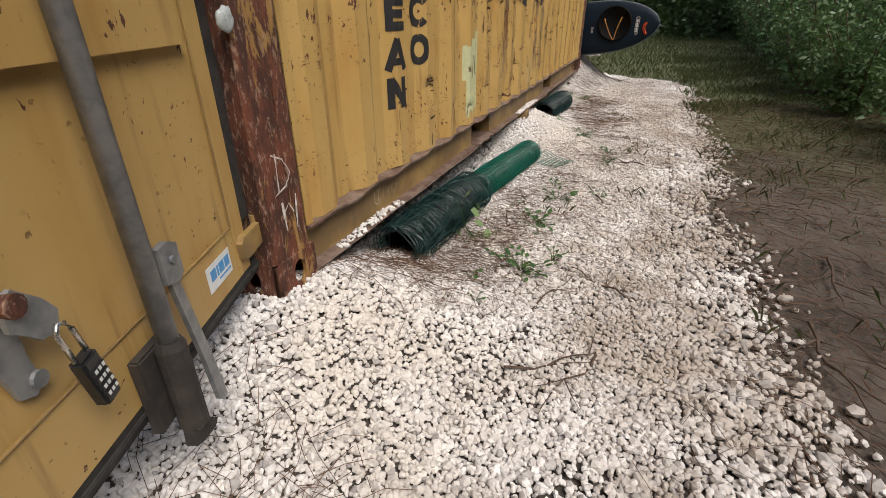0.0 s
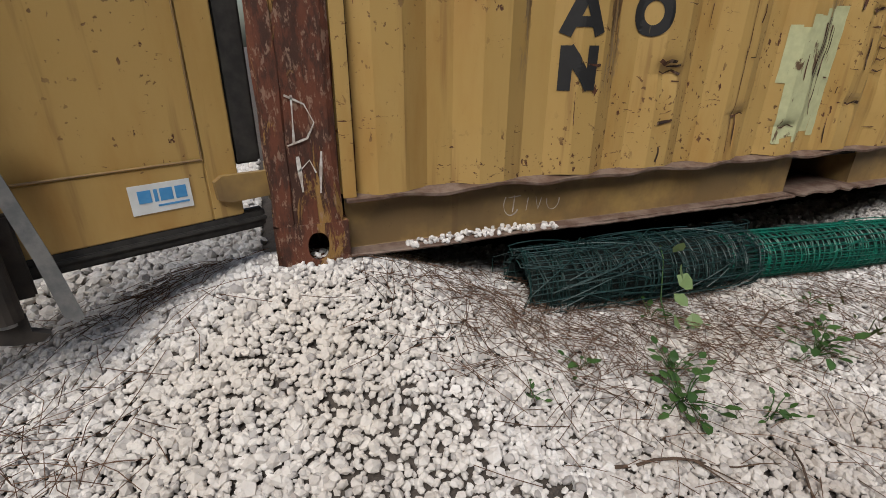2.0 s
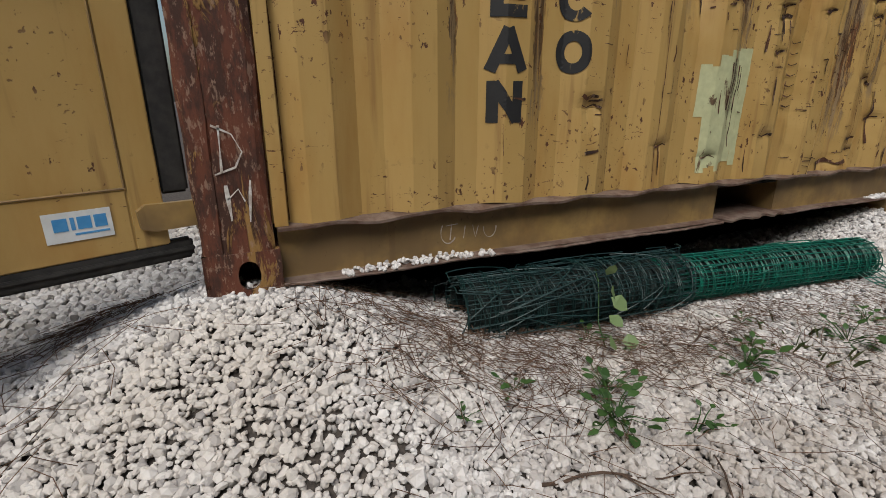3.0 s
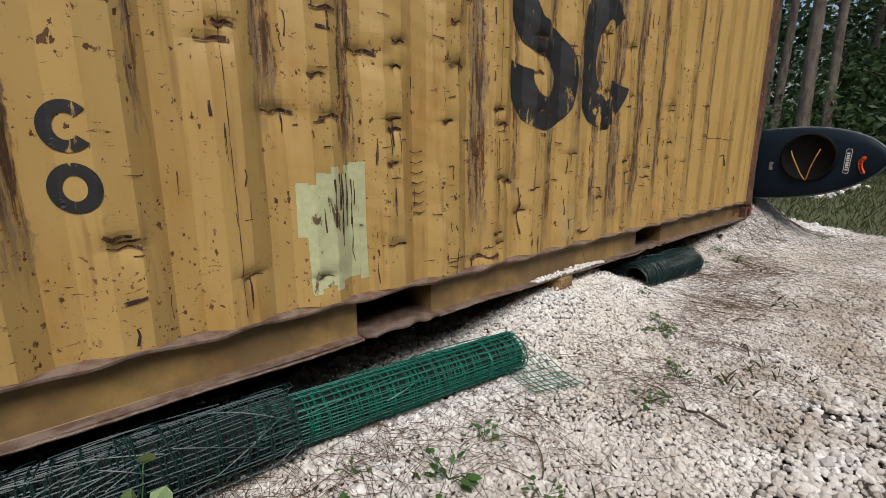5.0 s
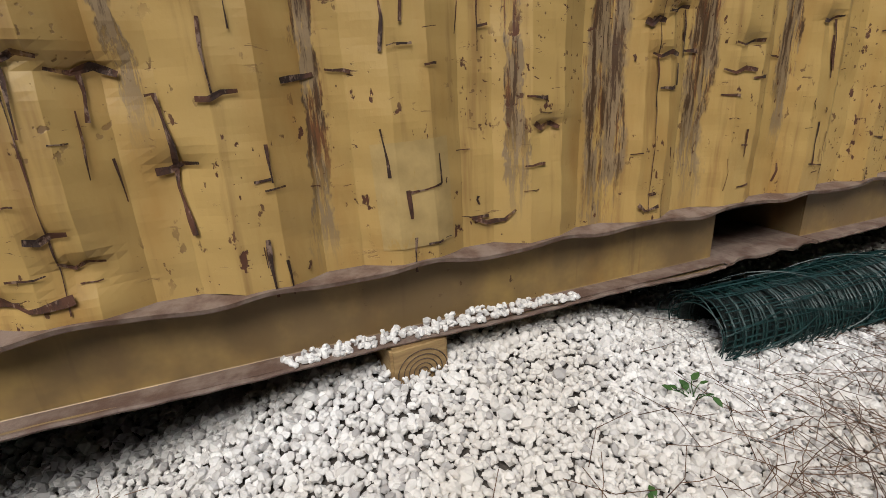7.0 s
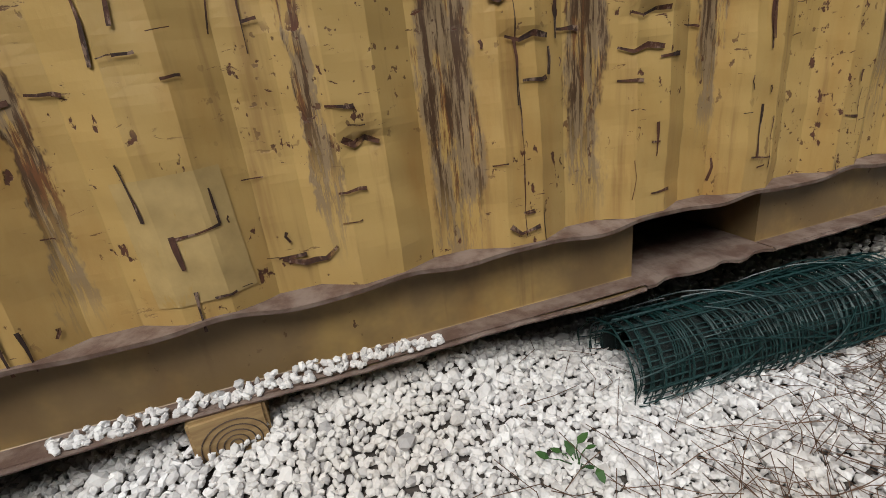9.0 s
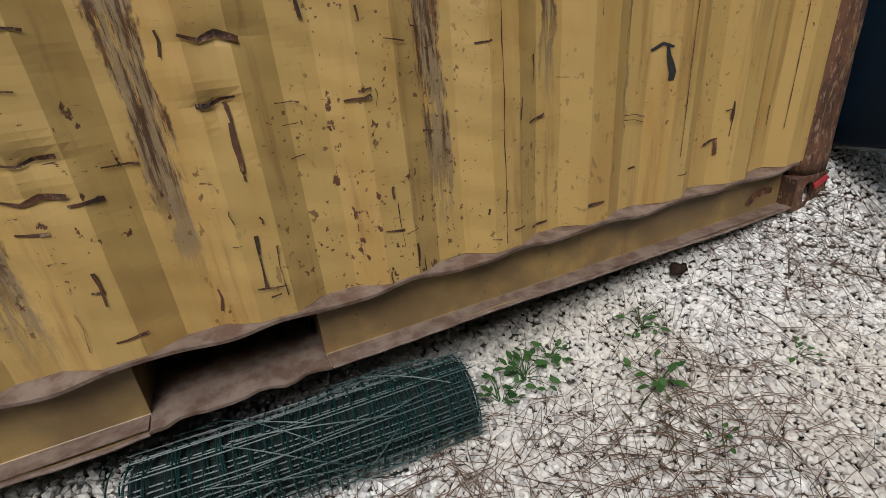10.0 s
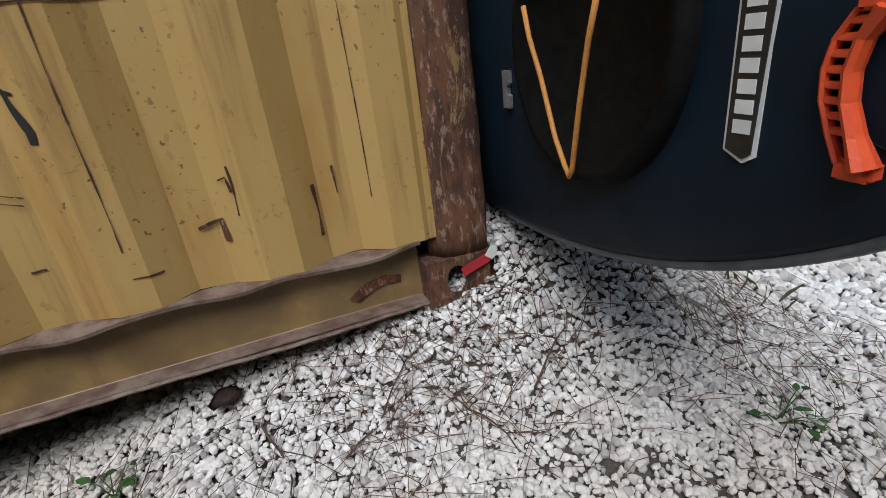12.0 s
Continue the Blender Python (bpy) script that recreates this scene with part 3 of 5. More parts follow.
for x0, x1 in POCKETS:
    bm = bmesh.new()
    # the plate under the opening, its outer lip beaten ragged
    n1 = 14
    top = [bm.verts.new((x0 + (x1 - x0) * i / n1, 0.004 + 0.004 * math.sin(i * 1.9 + x0), 0.022 + 0.005 * math.sin(i * 1.3 + x0))) for i in range(n1 + 1)]
    back = [bm.verts.new((x0 + (x1 - x0) * i / n1, 0.10, 0.024)) for i in range(n1 + 1)]
    low = [bm.verts.new((v.co.x, v.co.y + 0.001, v.co.z - 0.008)) for v in top]
    lowb = [bm.verts.new((v.co.x, 0.10, 0.016)) for v in back]
    for i in range(n1):
        bm.faces.new((top[i], top[i + 1], back[i + 1], back[i]))
        bm.faces.new((low[i], lowb[i], lowb[i + 1], low[i + 1]))
        bm.faces.new((top[i], low[i], low[i + 1], top[i + 1]))
    pocket = part("pocket_floor", bm, EDGE, box_thing, "beaten steel floor of a fork-lift pocket")
    part("pocket_plate", box(bmesh.new(), x0, x1, 0.101, W - 0.006, 0.016, 0.024), EDGE, box_thing)
    part("pocket_side", box(bmesh.new(), x0 - 0.006, x0, 0.058, W - 0.058, 0.016, 0.15), RAIL, box_thing)
    part("pocket_side", box(bmesh.new(), x1, x1 + 0.006, 0.058, W - 0.058, 0.016, 0.15), RAIL, box_thing)
    part("pocket_top", box(bmesh.new(), x0, x1, 0.058, W - 0.058, 0.142, 0.150), DARK, box_thing)
for k in range(14):
    x0 = 0.3 + k * 0.41
    if all(not (a - 0.05 < x0 < b + 0.05) for a, b in POCKETS):
        part("cross_member", box(bmesh.new(), x0, x0 + 0.04, 0.06, W - 0.06, 0.02, 0.15), DARK, box_thing)
part("end_sill", box(bmesh.new(), 5.95, 6.05, 0.17, W - 0.17, 0.012, 0.15), RAIL, box_thing)
part("door_sill", box(bmesh.new(), 0.01, 0.10, 0.17, W - 0.17, 0.012, 0.15), RAIL, box_thing)
part("door_header", box(bmesh.new(), 0.01, 0.10, 0.17, W - 0.17, 2.42, 2.57), RAIL, box_thing)
part("closed_door", box(bmesh.new(), 0.03, 0.08, 1.22, W - 0.15, 0.16, 2.42, 0.006), DOOR, box_thing)
part("inner_lining", box(bmesh.new(), 5.93, 5.96, 0.08, W - 0.08, 0.2, 2.5), DARK, box_thing)
# bent scar in the far end of the rail
bm = bmesh.new()
prism(bm, [(5.70, 0.060), (5.735, 0.088), (5.79, 0.098), (5.83, 0.09), (5.828, 0.072), (5.79, 0.078), (5.75, 0.066), (5.72, 0.050)], 0.004, Matrix.Translation((0, 0.046, 0)))
part("rust_scar", bm, POST, box_thing, "torn rusty scar in the rail")


# ---- painted marks on the side wall ----
def stroke(pts, width, y_of, lift, name, mat, parent, taper=False):
    """A painted stroke along points (x, z), laid onto the wall."""
    pts = [Vector((p[0], p[1])) for p in pts]
    dense = [pts[0]]
    for a, b in zip(pts, pts[1:]):
        k = max(1, int((b - a).length / 0.008))
        dense += [a + (b - a) * (i + 1) / k for i in range(k)]
    cols = max(2, int(width / 0.008))
    grid = []
    for i, p in enumerate(dense):
        d = (dense[min(i + 1, len(dense) - 1)] - dense[max(i - 1, 0)]).normalized()
        s = Vector((-d.y, d.x))
        w = width * (0.7 + 0.3 * math.sin(i * 0.45 + len(dense))) if taper else width
        grid.append([p + s * w * (j / cols - 0.5) for j in range(cols + 1)])
    g = np.array([[q[:] for q in row] for row in grid])
    y = y_of(g[..., 0], g[..., 1]) - lift
    v = np.stack([g[..., 0], y, g[..., 1]], -1).reshape(-1, 3)
    i = np.arange(len(v)).reshape(g.shape[:2])
    q = np.stack([i[:-1, :-1], i[:-1, 1:], i[1:, 1:], i[1:, :-1]], -1).reshape(-1, 4)
    return v, q


def marks(name, strokes, mat, parent, y_of, lift=0.0022, label="", taper=False):
    vs, fs, k = [], [], 0
    for j, (pts, width) in enumerate(strokes):
        v, q = stroke(pts, width, y_of, lift + 0.00001 * j, name, mat, parent, taper)
        vs.append(v)
        fs.append(q + k)
        k += len(v)
    ob = raw(name, np.concatenate(vs), np.concatenate(fs), mat, parent)
    if label:
        ob["label"] = label
    return ob


def wall(x, z):
    return panel_y(x) + dent(x, z) * smooth01(0.172, 0.232, z)


def arc(cx, cz, rx, rz, a0, a1, k=24):
    return [(cx + rx * math.cos(radians(a0 + (a1 - a0) * i / k)), cz + rz * math.sin(radians(a0 + (a1 - a0) * i / k))) for i in range(k + 1)]


def glyph(kind, x, z, w, h, t):
    """Block letters of width w and height h on a baseline, as strokes of thickness t."""
    a, b, c, d = x + t / 2, x + w - t / 2, z + t / 2, z + h - t / 2
    if kind == "N":
        return [([(a, z), (a, z + h)], t), ([(b, z), (b, z + h)], t), ([(a, z + h - 0.006), (b, z + 0.006)], t * 1.05)]
    if kind == "E":
        return [([(a, z), (a, z + h)], t), ([(x, c), (x + w, c)], t), ([(x, (c + d) / 2), (x + w * 0.92, (c + d) / 2)], t * 0.9), ([(x, d), (x + w, d)], t)]
    if kind == "A":
        m = x + w / 2
        return [([(a, z), (m, z + h - 0.004)], t), ([(b, z), (m, z + h - 0.004)], t), ([(x + w * 0.22, z + h * 0.27), (x + w * 0.78, z + h * 0.27)], t * 0.8)]
    if kind == "O":
        return [(arc(x + w / 2, z + h / 2, w / 2 - t / 2, h / 2 - t / 2, 0, 362, 36), t)]
    return [(arc(x + w / 2, z + h / 2, w / 2 - t / 2, h / 2 - t / 2, 40, 320, 30), t)]


for ch, x, z in (("N", 0.769, 0.409), ("A", 0.760, 0.548), ("E", 0.774, 0.684), ("N", 0.772, 0.820), ("A", 0.764, 0.958)):
    marks("letter", glyph(ch, x, z, 0.102 if ch != "A" else 0.124, 0.113, 0.031), BLACK_PAINT, box_thing, wall, label="black painted capital letter")
for ch, x, z in (("O", 1.003, 0.545), ("C", 1.003, 0.687)):
    marks("letter", glyph(ch, x, z, 0.104, 0.119, 0.029), BLACK_PAINT, box_thing, wall, label="black painted capital letter")
# the large flaked emblem
S_LINE = arc(2.84, 1.325, 0.165, 0.165, 30, 245, 30) + arc(2.84, 0.995, 0.165, 0.16, 75, -195, 36)
marks("emblem_shape", [(S_LINE, 0.15)], LOGO_PAINT, box_thing, wall, label="large flaked black curved emblem")
marks("emblem_shape", [(arc(3.365, 1.12, 0.17, 0.275, 45, 338, 40), 0.15)], LOGO_PAINT, box_thing, wall, label="large flaked black curved emblem")
# primer and touch-up patches
prg = random.Random(3)
strips_ = []
for i in range(9):
    x = 1.615 + 0.0285 * i
    top, low = 0.625 + prg.uniform(-0.02, 0.02) - (0.03 if i < 3 else 0), (0.232 if i > 0 else 0.41) + prg.uniform(-0.018, 0.018)
    strips_.append(([(x + prg.uniform(-0.006, 0.006), low), (x + prg.uniform(-0.004, 0.004), (top + low) / 2), (x + prg.uniform(-0.006, 0.006), top)], 0.033))
primer = marks("primer_patch", strips_, PRIMER, box_thing, wall, 0.0018, "pale green primer patch, stained with rust")
stains = [([(1.70 + 0.011 * i, 0.60 + prg.uniform(-0.02, 0.01)), (1.703 + 0.011 * i, 0.52 + prg.uniform(-0.05, 0.03)), (1.70 + 0.011 * i, 0.42 + prg.uniform(-0.08, 0.08))], prg.uniform(0.004, 0.012)) for i in (2, 4, 5, 7, 9, 10)]
stains += [([(1.80, 0.50), (1.803, 0.40), (1.798, 0.34), (1.807, 0.30)], 0.005), ([(1.68, 0.50), (1.685, 0.42)], 0.006)]
tagged(marks("rust_stain", stains, RUST_MARK, box_thing, wall, 0.0034, "rust running down the primer patch", True), kind="stuff")
strips_ = [([(3.082, 0.206), (3.081, 0.235), (3.078, 0.30), (3.074, 0.402)], 0.145)]
marks("touch_up_patch", strips_, TOUCHUP, box_thing, wall, 0.0018, "pale buff touched-up paint patch")
marks("rust_stain", [([(3.060, 0.31), (3.095, 0.313), (3.128, 0.32)], 0.007), ([(3.128, 0.32), (3.126, 0.375)], 0.004), ([(3.060, 0.315), (3.064, 0.262)], 0.009), ([(3.02, 0.425), (3.028, 0.37), (3.03, 0.34)], 0.006)], RUST_MARK, box_thing, wall, 0.0034, "rust mark on the touched-up paint", True)


# rust along the creases: short cross marks and drips on the ribs
mrg = random.Random(14)
marks_list = []
for _ in range(330):
    x = mrg.triangular(0.35, 5.75, 3.0)
    z = 0.20 + 1.25 * mrg.random() ** 1.2
    k = round((x - CREST0 + 0.036) / PITCH)
    if mrg.random() < 0.6:
        x = CREST0 + k * PITCH - 0.036 + mrg.choice((-0.036, 0.036, 0.0, 0.1)) + mrg.uniform(-0.012, 0.012)
    if mrg.random() < 0.5:
        ln = mrg.uniform(0.012, 0.055)
        t = mrg.uniform(-0.2, 0.2)
        marks_list.append(([(x - ln / 2, z), (x - ln / 5, z + t * ln * 0.3), (x + ln / 4, z + t * ln * 0.7 + mrg.uniform(-0.06, 0.06) * ln), (x + ln / 2, z + t * ln)], mrg.uniform(0.003, 0.011)))
    else:
        ln = mrg.uniform(0.01, 0.11)
        marks_list.append(([(x, z), (x + mrg.uniform(-0.004, 0.004), z - ln * 0.4), (x + mrg.uniform(-0.005, 0.005), z - ln)], mrg.uniform(0.002, 0.009)))
for cx, cz, a, r in DENTS:
    marks_list.append(([(cx - 0.8 * r, cz + mrg.uniform(-0.008, 0.008)), (cx - 0.3 * r, cz - 0.004), (cx + 0.2 * r, cz + 0.005), (cx + 0.8 * r, cz + mrg.uniform(-0.008, 0.008))], mrg.uniform(0.006, 0.014)))
    if mrg.random() < 0.25:
        q = mrg.uniform(-0.6, 0.6) * r
        marks_list.append(([(cx + q, cz), (cx + q + 0.003, cz - 0.03), (cx + q, cz - mrg.uniform(0.05, 0.12))], mrg.uniform(0.004, 0.010)))
# a ladder of cross creases, and the marks that stand apart
for q in range(7):
    marks_list.append(([(2.045 + 0.004 * q, 0.675 - 0.038 * q), (2.08 + 0.004 * q, 0.668 - 0.038 * q), (2.115 + 0.002 * q, 0.676 - 0.038 * q)], 0.007))
marks_list += [([(3.20, 0.235), (3.235, 0.222), (3.27, 0.225), (3.29, 0.245)], 0.010), ([(3.60, 0.215), (3.62, 0.198), (3.66, 0.205)], 0.013), ([(5.12, 0.437), (5.165, 0.434), (5.195, 0.424)], 0.004), ([(5.12, 0.425), (5.16, 0.421), (5.19, 0.411)], 0.004), ([(5.125, 0.415), (5.123, 0.385)], 0.008), ([(5.44, 0.305), (5.465, 0.312), (5.49, 0.318)], 0.008), ([(5.485, 0.315), (5.488, 0.27)], 0.011), ([(5.672, 0.35), (5.675, 0.29), (5.673, 0.235)], 0.009), ([(5.72, 0.38), (5.722, 0.32)], 0.006), ([(5.50, 0.395), (5.515, 0.40), (5.52, 0.37)], 0.008), ([(2.38, 0.205), (2.43, 0.225), (2.47, 0.205), (2.53, 0.215)], 0.016), ([(2.39, 0.21), (2.385, 0.178)], 0.012), ([(2.69, 0.50), (2.70, 0.42), (2.695, 0.36), (2.705, 0.28)], 0.010)]
rust_marks = marks("rust_mark", marks_list, RUST_MARK, box_thing, wall, 0.0015, "rust along creases and scratches", True)
tagged(rust_marks, kind="stuff")
# the long scraped line near the far end and thin dark runs
marks("scrape_line", [([(4.71 + 0.11 * i, 0.742 - 0.004 * i + 0.006 * math.sin(i * 2.1)) for i in range(8)], 0.007)], RUST_MARK, box_thing, wall, 0.002, "rusty scrape along the ribs", True)
for xr, zt, zb in ((0.21, 1.5, 0.18), (1.41, 1.4, 0.2), (2.52, 1.4, 0.19), (3.632, 1.4, 0.19), (4.74, 1.4, 0.19), (5.31, 0.9, 0.3), (5.79, 1.3, 0.30)):
    marks("dark_run", [([(xr + 0.0012 * math.sin(q * 9), zt + (zb - zt) * q) for q in np.linspace(0, 1, 12)], 0.003)], RUST_MARK, box_thing, wall, 0.002, "thin dark run down the wall", True)
marks("black_scuff", [([(5.235, 0.60), (5.24, 0.57), (5.252, 0.53), (5.25, 0.51)], 0.016), ([(5.20, 0.585), (5.225, 0.60), (5.25, 0.59)], 0.008)], BLACK_PAINT, box_thing, wall, 0.002, "black paint scuff", True)


def chalk(strokes, *rest):
    for one in strokes:
        marks("chalk_mark", [one], *rest)


def post_face(x, z):
    return np.where((np.asarray(x) > 0.05) & (np.asarray(x) < 0.107), 0.007, 0.003) + 0 * np.asarray(z)


chalk([([(0.070, 0.315), (0.075, 0.42)], 0.006), ([(0.060, 0.42), (0.10, 0.40), (0.118, 0.36), (0.10, 0.325), (0.055, 0.31)], 0.005)], CHALK, box_thing, post_face, 0.003, "white chalk mark", True)
chalk([([(0.078, 0.20), (0.074, 0.285)], 0.010), ([(0.074, 0.25), (0.10, 0.275), (0.112, 0.245)], 0.005), ([(0.128, 0.295), (0.122, 0.24), (0.118, 0.195)], 0.007)], CHALK, box_thing, post_face, 0.003, "white chalk mark", True)


def rail_face(x, z):
    return 0.052 + 0 * np.asarray(x) + 0 * np.asarray(z)


chalk([(arc(0.66, 0.095, 0.025, 0.035, 140, 330, 14), 0.005), ([(0.665, 0.07), (0.67, 0.12)], 0.004), ([(0.65, 0.115), (0.69, 0.118)], 0.003), ([(0.71, 0.07), (0.715, 0.11)], 0.003), ([(0.74, 0.11), (0.75, 0.07), (0.76, 0.105)], 0.003), (arc(0.80, 0.095, 0.022, 0.03, 170, 370, 14), 0.004)], CHALK, box_thing, rail_face, 0.003, "faint chalk scrawl on the rail", True)


# ---- the open door ----
door = thing("container_door", "open ochre steel container door with a black rubber seal", "container door", at=pose(-0.04, 0.03, 0, 0, 0, 201.7))
# in its own axes x runs from the hinge to the free edge and the outer face looks along +y
bm = bmesh.new()
box(bm, 0.02, 1.17, -0.035, -0.004, 0.155, 2.42, 0.004)
part("door_panel", bm, DOOR, door)
bm = bmesh.new()
box(bm, 0.02, 0.088, -0.012, 0.0, 0.155, 2.42, 0.003)
box(bm, 0.088, 1.17, -0.012, 0.0, 0.155, 0.292, 0.003)
part("door_frame", bm, DOOR, door)
bm = bmesh.new()
prism(bm, [(0.12, 0.70), (0.66, 0.70), (0.64, 0.735), (0.64, 2.3), (0.14, 2.3), (0.14, 0.735)], 0.02, Matrix.Translation((0, -0.006, 0)))
part("pressed_panel", bm, DOOR, door)
bm = bmesh.new()
tube(bm, [(0.090, 0.001, 0.295), (0.090, 0.001, 2.4)], 0.0025, 6)
tube(bm, [(0.090, 0.001, 0.294), (1.16, 0.001, 0.294)], 0.0025, 6)
part("weld_seam", bm, RAIL, door)
bm = bmesh.new()
box(bm, -0.040, 0.020, -0.03, -0.006, 0.27, 2.42, 0.006)
box(bm, -0.03, 1.17, -0.028, -0.002, 0.112, 0.162, 0.007)
box(bm, -0.03, 1.17, -0.02, 0.004, 0.132, 0.142, 0.002)
part("rubber_seal", bm, RUBBER, door, "perished black rubber seal")
for z in (0.225, 0.85, 1.5, 2.15):
    bm = bmesh.new()
    prism(bm, [(-0.055, -0.032), (0.05, -0.032), (0.075, -0.022), (0.078, 0.018), (0.06, 0.03), (-0.055, 0.026)], 0.016, Matrix.Translation((0, 0.0, z)))
    tube(bm, [(-0.055, 0.0, z - 0.045), (-0.055, 0.0, z + 0.045)], 0.014, 10)
    hinge = part("hinge", bm, RAIL, door, "worn ochre hinge plate")
bar = part("locking_bar", tube(bmesh.new(), [(0.472, 0.045, 0.06), (0.472, 0.045, 2.4)], 0.0175, 16), GALV, door, "dull galvanised locking bar", True)
bm = bmesh.new()
tube(bm, [(0.472, 0.045, 0.07), (0.472, 0.045, 0.245), (0.472, 0.045, 0.26)], [0.026, 0.026, 0.02], 16)
box(bm, 0.42, 0.525, 0.0, 0.022, 0.09, 0.25, 0.004)
part("bar_bracket", bm, DARK, door, "greasy dark guide bracket")
bm = bmesh.new()
prism(bm, [(0.41, 0.035), (0.46, 0.035), (0.465, 0.0), (0.44, -0.012), (0.40, -0.02), (0.385, -0.01), (0.41, 0.005)], 0.022, Matrix.Translation((0.035, 0.034, 0.035)))
part("cam", bm, DARK, door)
bm = bmesh.new()
prism(bm, [(0.425, 0.335), (0.425, 0.40), (0.395, 0.402), (0.372, 0.39), (0.372, 0.335), (0.39, 0.325)], 0.012, Matrix.Translation((0.03, 0.05, 0.02)))
tube(bm, [(0.428, 0.06, 0.39), (0.428, 0.068, 0.39)], 0.007, 10)
part("handle_bracket", bm, GALV, door)
bm = bmesh.new()
prism(bm, [(0.408, 0.335), (0.385, 0.335), (0.352, 0.15), (0.335, 0.02), (0.348, 0.012), (0.365, 0.03), (0.378, 0.15)], 0.009, Matrix.Translation((0.03, 0.047, 0.02)))
part("handle", bm, GALV, door, "flat galvanised locking handle")
# hasp
bm = bmesh.new()
prism(bm, [(0.612, 0.40), (0.60, 0.425), (0.58, 0.43), (0.565, 0.41), (0.57, 0.30), (0.565, 0.265), (0.58, 0.25), (0.60, 0.26), (0.61, 0.31)], 0.008, Matrix.Translation((0.095, 0.0, 0.08)))
prism(bm, [(0.600, 0.395), (0.580, 0.405), (0.55, 0.375), (0.535, 0.35), (0.545, 0.325), (0.57, 0.328), (0.585, 0.345), (0.602, 0.36)], 0.007, Matrix.Translation((0.095, 0.03, 0.08)))
box(bm, 0.67, 0.695, 0.0, 0.034, 0.45, 0.48, 0.003)
tube(bm, [(0.667, 0.008, 0.35), (0.667, 0.014, 0.35)], 0.012, 10)
hasp = part("handle_catch", bm, GALV, door, "galvanised handle catch")
part("catch_bolt", tube(bmesh.new(), [(0.683, 0.032, 0.468), (0.683, 0.044, 0.468)], 0.015, 12), POST, hasp, "rusty bolt head")
# sticker with a plain blue emblem
sticker = part("sticker", box(bmesh.new(), 0.123, 0.238, 0.001, 0.0022, 0.199, 0.260), WHITE, door, "white sticker with a blue emblem")
for x0, w in ((0.199, 0.024), (0.187, 0.007), (0.159, 0.024), (0.132, 0.022)):
    part("printed_bar", box(bmesh.new(), x0, x0 + w, 0.0022, 0.0030, 0.222, 0.248), BLUE, sticker)
part("printed_bar", box(bmesh.new(), 0.130, 0.190, 0.0022, 0.0030, 0.211, 0.215), BLUE, sticker)

lock = thing("combination_padlock", "black combination padlock with a steel shackle, hanging from the door catch", "padlock", at=door.matrix_world @ pose(0.643, 0.052, 0.365, 0, 10, 0))
bm = box(bmesh.new(), -0.0155, 0.0155, -0.011, 0.011, -0.085, 0.0, 0.004)
lock_body = part("body", bm, BLACK_PLASTIC, lock)
part("shackle", tube(bmesh.new(), [(-0.011, 0, 0.0), (-0.011, 0, 0.04), (-0.006, 0, 0.055), (0.003, 0, 0.06), (0.011, 0, 0.05), (0.011, 0, 0.0)], 0.0035, 8), STEEL, lock, "bright steel shackle", True)
for r in range(4):
    wheel = part("number_wheel", box(bmesh.new(), -0.0135, 0.0135, 0.008, 0.0135, -0.028 - 0.014 * r, -0.018 - 0.014 * r, 0.002), BLACK_PLASTIC, lock)
    for c in range(3):
        part("printed_bar", box(bmesh.new(), -0.0105 + 0.0075 * c, -0.006 + 0.0075 * c, 0.0135, 0.0140, -0.026 - 0.014 * r, -0.020 - 0.014 * r), WHITE, wheel)


# ---- stones lying on the rail's lower lip ----
def ledge(x0, x1, count, rise):
    px = x0 + (x1 - x0) * rng.random(count)
    fill = np.sin(np.pi * (px - x0) / (x1 - x0)) ** 0.6
    py = 0.002 + 0.030 * rng.random(count)
    pz = 0.018 + 0.008 + rise * fill * (py - 0.0) / 0.046 * rng.random(count)
    stones("ledge_gravel", np.stack([px, py, pz], 1), 0.0072 + 0.0045 * rng.random(count), 1, "white gravel caught on the lower lip of the container rail", "gravel")


ledge(0.33, 0.80, 120, 0.020)
ledge(2.80, 3.44, 240, 0.026)


# ---- rolls of fencing ----
def wires(paths, radius, sides=4):
    """Many bent wires as one set of vertices and quads."""
    vs, fs, k = [], [], 0
    for p in paths:
        p = np.asarray(p, float)
        d = np.gradient(p, axis=0)
        d /= np.linalg.norm(d, axis=1)[:, None] + 1e-9
        ref = np.where(np.abs(d[:, 2:3]) < 0.8, [[0, 0, 1.0]], [[1.0, 0, 0]])
        s = np.cross(d, ref)
        s /= np.linalg.norm(s, axis=1)[:, None] + 1e-9
        t = np.cross(s, d)
        a = 2 * np.pi * np.arange(sides) / sides
        ring = p[:, None, :] + radius * (np.cos(a)[None, :, None] * s[:, None, :] + np.sin(a)[None, :, None] * t[:, None, :])
        vs.append(ring.reshape(-1, 3))
        m = len(p)
        i = np.arange(m * sides).reshape(m, sides) + k
        j = np.roll(i, -1, axis=1)
        fs.append(np.stack([i[:-1], j[:-1], j[1:], i[1:]], -1).reshape(-1, 4))
        k += m * sides
    return np.concatenate(vs), np.concatenate(fs)


def roll_frame(a, b):
    a, b = np.array(a, float), np.array(b, float)
    d = (b - a) / np.linalg.norm(b - a)
    s = np.cross(d, [0, 0, 1.0])
    s /= np.linalg.norm(s)
    return a, b, d, s, np.cross(s, d)


